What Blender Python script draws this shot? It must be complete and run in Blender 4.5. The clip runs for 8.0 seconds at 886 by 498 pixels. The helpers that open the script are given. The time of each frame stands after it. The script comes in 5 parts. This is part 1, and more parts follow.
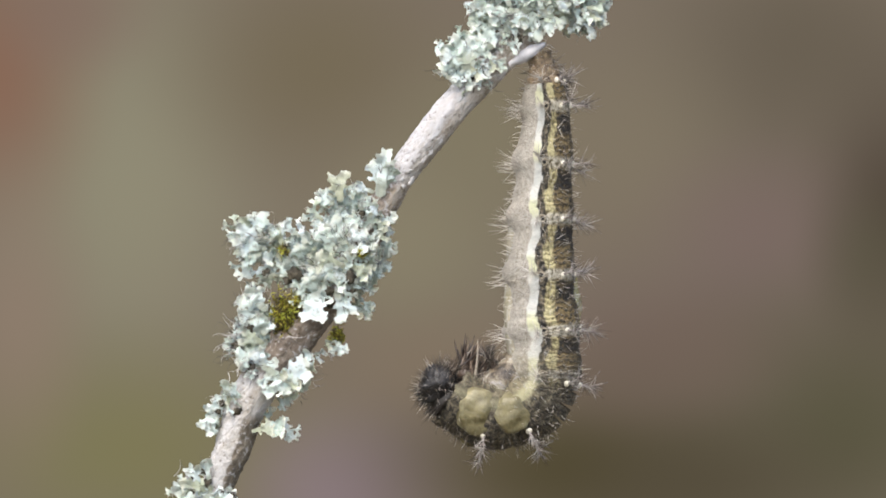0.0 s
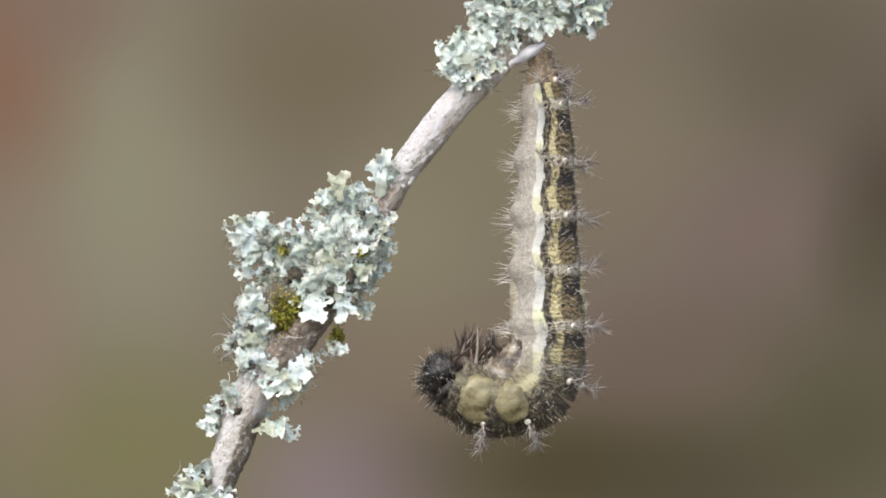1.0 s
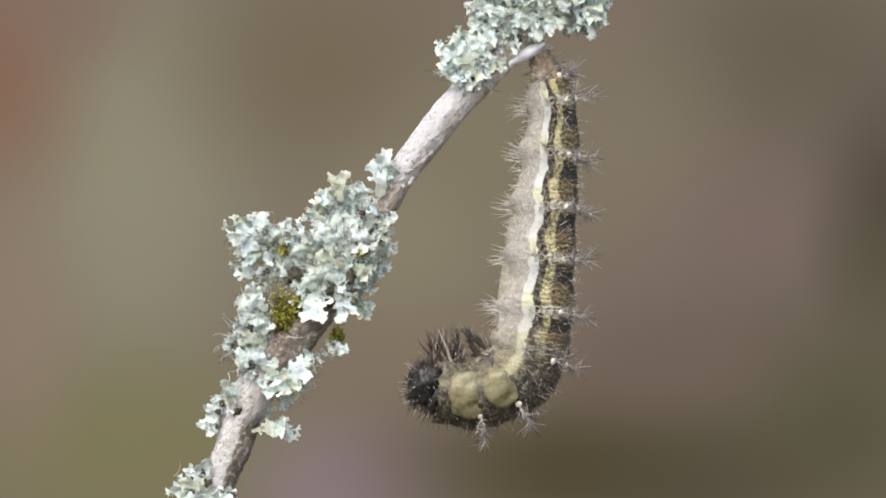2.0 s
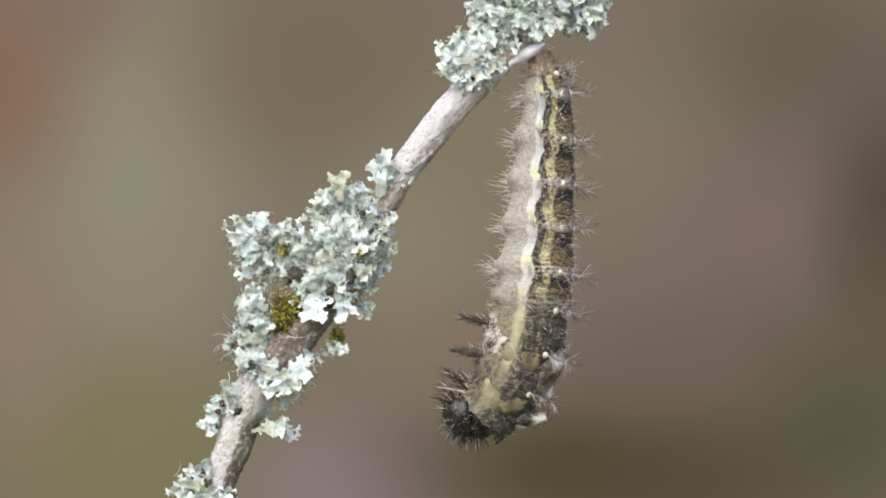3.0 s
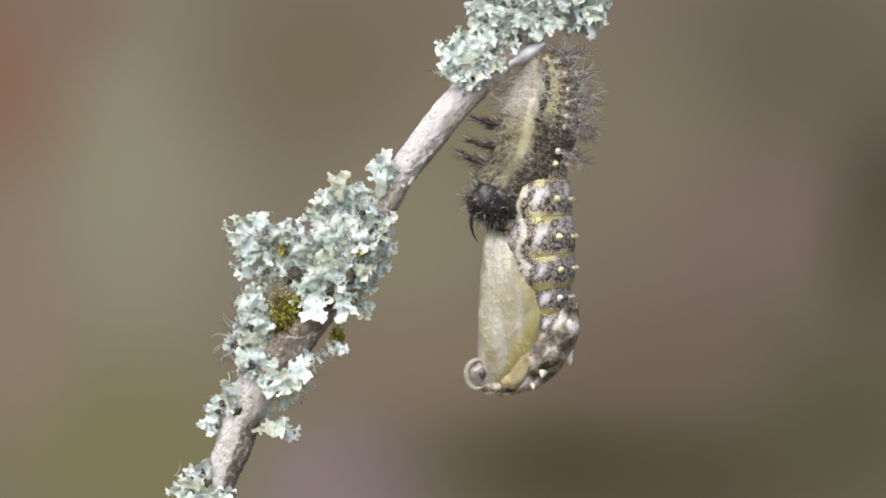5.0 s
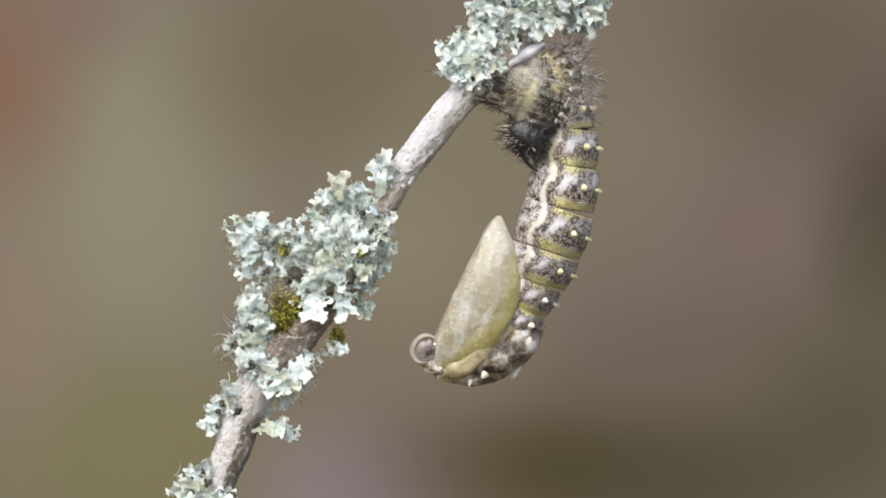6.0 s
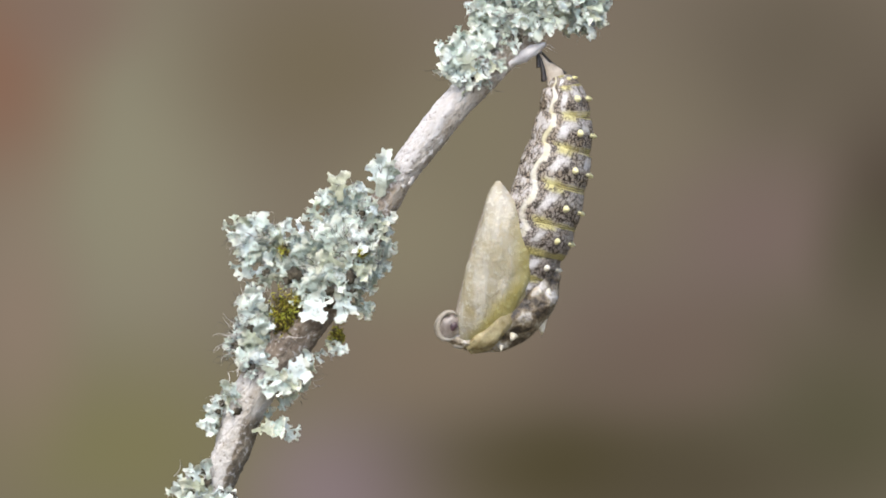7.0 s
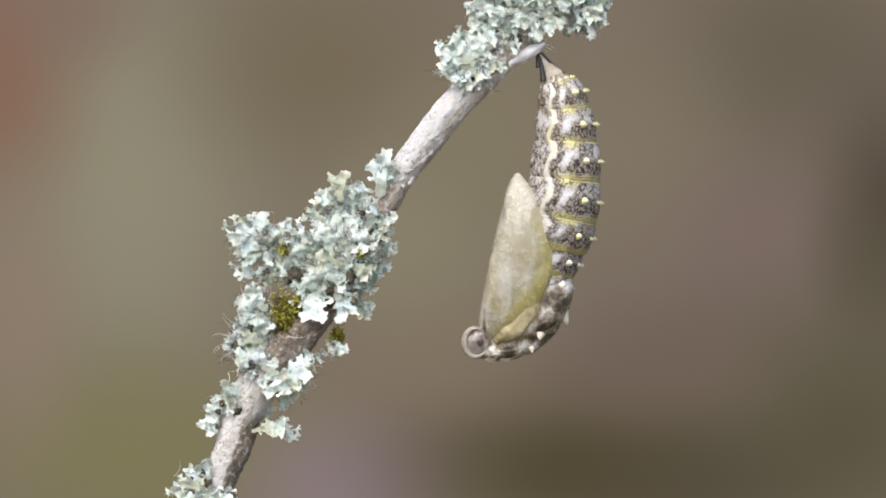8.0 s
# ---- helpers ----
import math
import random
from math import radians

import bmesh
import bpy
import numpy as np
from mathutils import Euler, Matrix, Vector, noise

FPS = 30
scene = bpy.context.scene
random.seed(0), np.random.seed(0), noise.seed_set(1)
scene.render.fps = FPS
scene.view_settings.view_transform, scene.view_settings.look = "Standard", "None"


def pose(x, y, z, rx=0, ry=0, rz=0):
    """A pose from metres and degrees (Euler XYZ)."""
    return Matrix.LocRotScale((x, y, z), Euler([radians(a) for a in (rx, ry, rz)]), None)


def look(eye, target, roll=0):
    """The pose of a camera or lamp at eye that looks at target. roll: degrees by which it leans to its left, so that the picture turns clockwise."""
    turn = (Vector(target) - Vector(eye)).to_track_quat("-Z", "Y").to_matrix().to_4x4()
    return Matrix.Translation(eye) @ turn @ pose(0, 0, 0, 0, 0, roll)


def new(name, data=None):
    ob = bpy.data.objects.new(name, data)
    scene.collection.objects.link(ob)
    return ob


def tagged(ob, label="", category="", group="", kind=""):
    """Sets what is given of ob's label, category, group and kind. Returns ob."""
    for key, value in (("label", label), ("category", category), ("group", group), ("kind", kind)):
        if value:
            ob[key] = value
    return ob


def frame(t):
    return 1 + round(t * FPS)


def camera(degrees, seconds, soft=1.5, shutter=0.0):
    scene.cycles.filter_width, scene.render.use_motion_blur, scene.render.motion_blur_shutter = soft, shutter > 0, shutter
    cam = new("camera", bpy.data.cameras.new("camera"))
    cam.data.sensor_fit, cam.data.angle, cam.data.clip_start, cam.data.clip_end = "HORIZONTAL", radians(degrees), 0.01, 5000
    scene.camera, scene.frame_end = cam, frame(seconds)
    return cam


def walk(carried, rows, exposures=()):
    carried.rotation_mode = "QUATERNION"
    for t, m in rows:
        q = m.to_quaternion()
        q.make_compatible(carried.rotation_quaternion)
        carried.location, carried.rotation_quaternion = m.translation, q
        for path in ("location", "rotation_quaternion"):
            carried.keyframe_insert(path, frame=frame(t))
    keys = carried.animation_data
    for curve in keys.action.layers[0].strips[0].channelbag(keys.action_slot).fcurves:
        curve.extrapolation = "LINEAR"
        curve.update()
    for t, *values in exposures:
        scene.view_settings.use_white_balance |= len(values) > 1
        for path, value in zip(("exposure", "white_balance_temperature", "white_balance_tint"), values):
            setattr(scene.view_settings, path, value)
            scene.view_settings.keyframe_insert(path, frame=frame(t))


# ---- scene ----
cam = camera(12.0, 8.0, soft=1.8)
U = 0.065 / 1568            # one unit of the plan: the view is 65 mm wide
EYE = 0.0325 / math.tan(radians(6.0))
walk(cam, [(0.0, look((0, -EYE, 0), (0, 0, 0))), (8.0, look((0, -EYE, 0), (0, 0, 0)))], [(0.0, 0.9), (8.0, 0.9)])


def at(x, y, d=0.0):
    """A place from plan units: x to the right, y down from the upper left corner, d towards the viewer."""
    return Vector(((x - 784) * U, -d * U, (441 - y) * U))


# ---- light ----
world = bpy.data.worlds.new("overcast_sky")
scene.world = world
world.use_nodes = True
wn = world.node_tree.nodes
sky = wn.new("ShaderNodeTexSky")
sky.sky_type, sky.sun_disc = "NISHITA", False
sky.sun_elevation, sky.sun_rotation = radians(52), radians(200)
sky.air_density, sky.dust_density = 1.0, 3.0
wn["Background"].inputs["Strength"].default_value = 0.15
world.node_tree.links.new(sky.outputs["Color"], wn["Background"].inputs["Color"])
sun_data = bpy.data.lights.new("sun", "SUN")
sun_data.energy, sun_data.angle, sun_data.color = 1.12, radians(50), (1.0, 0.95, 0.86)
sun = new("sun", sun_data)
sun.matrix_world = look((-0.35, -0.75, 1.0), (0, 0, 0))


# ---- materials ----
class Nodes:
    """Short hand for building a node material."""

    def __init__(self, name):
        self.mat = bpy.data.materials.new(name)
        self.mat.use_nodes = True
        self.tree = self.mat.node_tree
        self.bsdf = self.tree.nodes["Principled BSDF"]
        self.out = self.tree.nodes["Material Output"]

    def put(self, socket, value):
        if hasattr(value, "links"):
            self.tree.links.new(value, socket)
        elif value is not None:
            if hasattr(socket.default_value, "__len__") and len(socket.default_value) == 4 and len(value) == 3:
                value = (*value, 1)
            socket.default_value = value

    def node(self, kind, out=0, **inputs):
        n = self.tree.nodes.new(kind)
        for key, value in inputs.items():
            self.put(n.inputs[key.replace("_", " ")], value)
        return n.outputs[out]

    def coord(self, which="Object"):
        return self.tree.nodes.new("ShaderNodeTexCoord").outputs[which]

    def math(self, op, a, b=0.0, c=0.0):
        n = self.tree.nodes.new("ShaderNodeMath")
        n.operation = op
        for s, v in zip(n.inputs, (a, b, c)):
            self.put(s, v)
        return n.outputs[0]

    def noise(self, scale, vector, detail=4.0, rough=0.6, distortion=0.0):
        return self.node("ShaderNodeTexNoise", 0, Scale=scale, Vector=vector, Detail=detail, Roughness=rough, Distortion=distortion)

    def ramp(self, fac, *stops):
        n = self.tree.nodes.new("ShaderNodeValToRGB")
        e = n.color_ramp.elements
        while len(e) < len(stops):
            e.new(0.5)
        for el, (p, c) in zip(e, stops):
            el.position = p
            el.color = (c, c, c, 1) if isinstance(c, (int, float)) else (*c, 1)
        self.put(n.inputs[0], fac)
        return n.outputs[0]

    def mix(self, fac, a, b, blend="MIX"):
        n = self.tree.nodes.new("ShaderNodeMix")
        n.data_type, n.blend_type = "RGBA", blend
        self.put(n.inputs[0], fac)
        self.put(n.inputs[6], a)
        self.put(n.inputs[7], b)
        return n.outputs[2]

    def step(self, value, lo, hi):
        n = self.tree.nodes.new("ShaderNodeMapRange")
        n.interpolation_type = "SMOOTHSTEP"
        for s, v in zip(n.inputs, (value, lo, hi, 0.0, 1.0)):
            self.put(s, v)
        return n.outputs[0]

    def band(self, value, lo, hi, soft):
        return self.math("MULTIPLY", self.step(value, lo - soft, lo + soft), self.math("SUBTRACT", 1.0, self.step(value, hi - soft, hi + soft)))

    def bump(self, height, strength, distance):
        return self.node("ShaderNodeBump", 0, Height=height, Strength=strength, Distance=distance)

    def finish(self, color, rough=0.6, normal=None, **more):
        self.put(self.bsdf.inputs["Base Color"], color)
        self.put(self.bsdf.inputs["Roughness"], rough)
        if normal is not None:
            self.put(self.bsdf.inputs["Normal"], normal)
        for key, value in more.items():
            self.put(self.bsdf.inputs[key.replace("_", " ")], value)
        return self.mat


def mat_lichen():
    """Lichen lobes: u runs from the root to the tips, v from the rim inwards."""
    n = Nodes("lichen_thallus")
    p = n.coord()
    uv = n.node("ShaderNodeSeparateXYZ", 0, Vector=n.coord("UV")).node
    ran = n.node("ShaderNodeObjectInfo", 5)
    big = n.noise(260.0, p, 2.0)
    mid = n.noise(900.0, p, 3.0)
    fine = n.noise(2600.0, p, 4.0)
    c = n.ramp(ran, (0.0, (0.36, 0.36, 0.26)), (0.10, (0.44, 0.49, 0.38)), (0.22, (0.52, 0.62, 0.57)), (0.55, (0.59, 0.685, 0.67)), (1.0, (0.63, 0.71, 0.73)))
    c = n.mix(n.ramp(big, (0.42, 0.0), (0.68, 0.4)), c, (0.54, 0.59, 0.44))
    c = n.mix(n.ramp(mid, (0.54, 0.0), (0.68, 0.4)), c, (0.66, 0.71, 0.70))
    c = n.mix(n.ramp(mid, (0.36, 0.55), (0.46, 0.0)), c, (0.38, 0.43, 0.35))
    # mealy cream tips and greyer roots
    tip = n.step(n.math("MULTIPLY_ADD", mid, 0.30, n.math("SUBTRACT", uv.outputs[0], 0.15)), 0.72, 0.95)
    c = n.mix(n.math("MULTIPLY", tip, 0.5), c, (0.72, 0.72, 0.62))
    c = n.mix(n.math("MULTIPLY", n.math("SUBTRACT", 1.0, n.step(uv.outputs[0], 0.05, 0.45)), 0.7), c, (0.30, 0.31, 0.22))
    c = n.mix(n.ramp(fine, (0.59, 0.0), (0.68, 0.7)), c, (0.24, 0.26, 0.21))
    h = n.math("ADD", fine, n.math("MULTIPLY", mid, 1.5))
    return n.finish(c, 0.8, n.bump(h, 0.6, 0.00018), Subsurface_Weight=0.3, Subsurface_Radius=(0.0006, 0.0006, 0.0005))


def mat_bark():
    n = Nodes("twig_bark")
    p = n.coord()
    m = n.tree.nodes.new("ShaderNodeMapping")
    m.inputs["Rotation"].default_value = (0, radians(-35), 0)
    n.put(m.inputs["Vector"], p)
    stretch = n.tree.nodes.new("ShaderNodeMapping")
    stretch.inputs["Scale"].default_value = (1.0, 1.0, 0.22)
    n.put(stretch.inputs["Vector"], m.outputs[0])
    fibre = n.noise(1700.0, stretch.outputs[0], 5.0, 0.65)
    patch = n.noise(330.0, p, 4.0)
    speck = n.noise(3000.0, p, 3.0)
    c = n.ramp(fibre, (0.28, (0.33, 0.28, 0.24)), (0.40, (0.46, 0.42, 0.385)), (0.52, (0.56, 0.55, 0.55)), (0.72, (0.65, 0.65, 0.675)))
    c = n.mix(n.ramp(patch, (0.44, 0.0), (0.56, 0.7)), c, (0.60, 0.585, 0.585))
    c = n.mix(n.math("MULTIPLY", n.step(n.node("ShaderNodeSeparateXYZ", 2, Vector=p), -0.008, -0.011), 0.75), c, n.ramp(fibre, (0.35, (0.43, 0.40, 0.35)), (0.6, (0.60, 0.58, 0.55))))
    c = n.mix(n.ramp(patch, (0.26, 0.75), (0.38, 0.0)), c, (0.33, 0.25, 0.18))
    # pale crust grows on the weather side, the lee side is bare brown bark
    xyz = n.node("ShaderNodeSeparateXYZ", 0, Vector=p).node
    px, pz = n.math("MULTIPLY", xyz.outputs[0], 1 / U), n.math("MULTIPLY", xyz.outputs[2], 1 / U)
    low_side = n.math("MULTIPLY_ADD", pz, -0.345, n.math("ADD", px, 346.0 - 0.345 * 284.0))
    high_side = n.math("MULTIPLY_ADD", pz, -0.75, n.math("ADD", px, 170.0))
    ragged = n.math("MULTIPLY_ADD", patch, 40.0, -20.0)
    lee = n.math("MULTIPLY", n.step(n.math("ADD", low_side, ragged), -1.0, 5.0), n.step(n.math("ADD", pz, ragged), -285.0, -310.0))
    lee_up = n.math("MULTIPLY", n.step(n.math("ADD", high_side, ragged), 4.0, 16.0), n.step(pz, 60.0, 80.0))
    crack = n.tree.nodes.new("ShaderNodeTexVoronoi")
    crack.feature = "DISTANCE_TO_EDGE"
    crack.inputs["Scale"].default_value = 2600.0
    n.put(crack.inputs["Vector"], stretch.outputs[0])
    seam = n.ramp(crack.outputs["Distance"], (0.0, 1.0), (0.09, 0.0))
    c = n.mix(n.math("MULTIPLY", seam, n.ramp(patch, (0.40, 0.35), (0.6, 0.1))), c, (0.30, 0.25, 0.21))
    z = n.math("MULTIPLY_ADD", n.node("ShaderNodeSeparateXYZ", 2, Vector=p), 1 / U, n.math("MULTIPLY_ADD", patch, 100.0, -50.0))
    bare = n.math("MAXIMUM", n.math("MAXIMUM", n.band(z, -225.0, 122.0, 14.0), n.math("MULTIPLY", n.step(z, 300.0, 340.0), 0.45)), n.math("MULTIPLY", lee, 0.5))
    c = n.mix(n.math("MULTIPLY", bare, 0.88), c, n.ramp(fibre, (0.30, (0.09, 0.066, 0.045)), (0.50, (0.22, 0.165, 0.115)), (0.68, (0.40, 0.33, 0.26))))
    c = n.mix(n.math("MULTIPLY", lee_up, 0.65), c, n.ramp(fibre, (0.32, (0.26, 0.205, 0.145)), (0.5, (0.46, 0.40, 0.32)), (0.68, (0.60, 0.56, 0.50))))
    c = n.mix(n.math("MULTIPLY", lee, 0.8), c, n.ramp(fibre, (0.32, (0.05, 0.038, 0.022)), (0.66, (0.21, 0.17, 0.11))))
    c = n.mix(n.ramp(speck, (0.60, 0.0), (0.68, 0.75)), c, (0.16, 0.13, 0.10))
    c = n.mix(n.ramp(speck, (0.36, 0.6), (0.44, 0.0)), c, (0.64, 0.63, 0.63))
    h = n.math("ADD", n.math("MULTIPLY_ADD", speck, -0.7, n.math("MULTIPLY_ADD", seam, -0.15, fibre)), n.math("MULTIPLY", patch, 0.7))
    return n.finish(c, 0.88, n.bump(h, 0.7, 0.00032))


def mat_moss():
    n = Nodes("moss_leaf")
    ran = n.node("ShaderNodeNewGeometry", 8)
    c = n.ramp(ran, (0.0, (0.03, 0.022, 0.006)), (0.35, (0.09, 0.065, 0.010)), (0.65, (0.28, 0.235, 0.018)), (0.85, (0.44, 0.43, 0.035)), (1.0, (0.50, 0.58, 0.09)))
    return n.finish(c, 0.6)


def mat_skin():
    """Caterpillar skin: u runs from the back (0) to the belly (1), v counts body segments."""
    n = Nodes("caterpillar_skin")
    p = n.coord()
    uv = n.node("ShaderNodeSeparateXYZ", 0, Vector=n.coord("UV")).node
    u, v = uv.outputs[0], uv.outputs[1]
    ph = n.math("FRACT", n.math("SUBTRACT", v, 0.07))
    mid = n.math("ABSOLUTE", n.math("SUBTRACT", n.math("FRACT", n.math("ADD", v, 0.43)), 0.5))
    cell = n.node("ShaderNodeCombineXYZ", 0, X=n.math("MULTIPLY", u, 3.0), Y=v)
    wob = n.noise(3.2, cell, 3.0)
    wav = n.math("MULTIPLY_ADD", n.math("SINE", n.math("MULTIPLY", v, 6.2832)), 0.02, n.math("MULTIPLY_ADD", wob, 0.12, -0.06))
    a = n.math("ADD", u, wav)
    mott = n.noise(9.0, cell, 5.0, 0.7)
    fine = n.noise(30.0, cell, 3.0, 0.7)
    fold = n.math("SINE", n.math("ADD", n.math("MULTIPLY_ADD", v, 60.0, n.math("MULTIPLY", mott, 7.0)), n.math("MULTIPLY", wob, 22.0)))
    # back: ochre folds between black lines, a black saddle and a pale rim in each segment
    back = n.mix(n.ramp(mott, (0.38, 0.0), (0.62, 1.0)), (0.10, 0.07, 0.028), (0.28, 0.205, 0.09))
    back = n.mix(n.math("MULTIPLY", n.step(fold, 0.2, 0.8), n.ramp(mott, (0.44, 1.0), (0.68, 0.35))), back, (0.02, 0.016, 0.011))
    saddle = n.math("MULTIPLY", n.band(n.math("MULTIPLY_ADD", wob, 0.3, n.math("SUBTRACT", ph, 0.15)), 0.14, 0.48, 0.07), n.ramp(mott, (0.48, 1.0), (0.68, 0.45)))
    back = n.mix(saddle, back, (0.012, 0.010, 0.009))
    rim = n.math("MULTIPLY", n.math("SUBTRACT", 1.0, n.step(mid, 0.06, 0.14)), n.ramp(mott, (0.40, 0.0), (0.53, 0.9)))
    back = n.mix(rim, back, (0.56, 0.52, 0.42))
    back = n.mix(n.math("MULTIPLY", n.band(a, -0.1, 0.07, 0.02), n.ramp(mott, (0.45, 0.8), (0.6, 0.2))), back, (0.01, 0.009, 0.008))
    # broken yellow side line
    side = n.mix(n.ramp(mott, (0.40, 0.0), (0.58, 1.0)), (0.10, 0.075, 0.032), (0.52, 0.46, 0.24))
    side = n.mix(n.math("MULTIPLY", n.band(ph, 0.52, 0.86, 0.06), n.ramp(mott, (0.38, 0.3), (0.5, 1.0))), side, (0.56, 0.50, 0.27))
    side = n.mix(n.math("MULTIPLY", rim, 0.9), side, (0.62, 0.59, 0.52))
    c = n.mix(n.step(a, 0.28, 0.31), back, side)
    low = n.mix(n.ramp(mott, (0.45, 0.0), (0.62, 1.0)), (0.016, 0.014, 0.010), (0.22, 0.18, 0.12))
    c = n.mix(n.step(a, 0.375, 0.395), c, low)
    # breathing holes
    du = n.math("MULTIPLY", n.math("SUBTRACT", u, 0.425), 1 / 0.026)
    dv = n.math("MULTIPLY", mid, 1 / 0.05)
    r = n.math("SQRT", n.math("ADD", n.math("MULTIPLY", du, du), n.math("MULTIPLY", dv, dv)))
    c = n.mix(n.band(r, 0.75, 1.5, 0.15), c, (0.36, 0.31, 0.23))
    c = n.mix(n.math("SUBTRACT", 1.0, n.step(r, 0.6, 0.85)), c, (0.008, 0.007, 0.006))
    cream = n.mix(n.ramp(n.math("SINE", n.math("MULTIPLY_ADD", v, 6.2832, 2.2)), (0.2, 0.0), (0.9, 1.0)), (0.68, 0.68, 0.63), (0.68, 0.68, 0.46))
    cream = n.mix(n.ramp(fine, (0.6, 0.0), (0.75, 0.35)), cream, (0.4, 0.36, 0.26))
    c = n.mix(n.step(a, 0.455, 0.468), c, cream)
    belly = n.mix(n.ramp(mott, (0.35, 0.0), (0.65, 1.0)), (0.36, 0.325, 0.265), (0.58, 0.545, 0.48))
    belly = n.mix(n.ramp(fine, (0.55, 0.0), (0.64, 0.9)), belly, (0.09, 0.075, 0.055))
    marks = n.noise(15.0, n.node("ShaderNodeCombineXYZ", 0, X=n.math("MULTIPLY", u, 7.0), Y=v), 4.0, 0.7)
    belly = n.mix(n.ramp(marks, (0.57, 0.0), (0.66, 0.7)), belly, (0.13, 0.105, 0.075))
    belly = n.mix(n.ramp(marks, (0.34, 0.6), (0.43, 0.0)), belly, (0.68, 0.65, 0.60))
    c = n.mix(n.step(a, 0.545, 0.560), c, belly)
    # thorax: black net over stretched ochre membrane
    net = n.noise(7.0, cell, 5.0, 0.7)
    tho = n.ramp(net, (0.40, (0.018, 0.015, 0.011)), (0.50, (0.06, 0.050, 0.034)), (0.60, (0.20, 0.17, 0.115)))
    pale = n.ramp(net, (0.36, (0.07, 0.056, 0.032)), (0.48, (0.21, 0.18, 0.11)), (0.62, (0.34, 0.305, 0.195)))
    pale = n.mix(n.band(u, 0.46, 0.55, 0.03), pale, (0.46, 0.43, 0.26))
    tho = n.mix(n.math("MULTIPLY", n.band(n.math("MULTIPLY_ADD", net, 0.2, n.math("SUBTRACT", u, 0.1)), 0.44, 0.95, 0.06), n.math("MULTIPLY_ADD", n.step(v, 7.3, 8.0), -0.65, 1.0)), tho, pale)
    tho = n.mix(n.ramp(fine, (0.60, 0.0), (0.70, 0.7)), tho, (0.36, 0.32, 0.22))
    c = n.mix(n.step(n.math("MULTIPLY_ADD", wob, 1.6, n.math("SUBTRACT", v, 0.8)), 5.1, 6.9), c, tho)
    h = n.math("ADD", n.math("MULTIPLY", fold, n.math("MULTIPLY_ADD", n.step(a, 0.40, 0.50), 0.25, -0.25)), n.math("ADD", mott, n.math("MULTIPLY", fine, 0.6)))
    return n.finish(c, 0.5, n.bump(h, 0.8, 0.0002))


def mat_plain(name, lo, hi, scale, rough, bump=0.3, **more):
    n = Nodes(name)
    p = n.coord()
    t = n.noise(scale, p, 4.0)
    c = n.ramp(t, (0.3, lo), (0.7, hi))
    return n.finish(c, rough, n.bump(n.noise(scale * 4, p, 3.0), bump, 0.0001), **more)


def mat_islands(name, *stops, rough=0.5):
    n = Nodes(name)
    return n.finish(n.ramp(n.node("ShaderNodeNewGeometry", 8), *stops), rough)


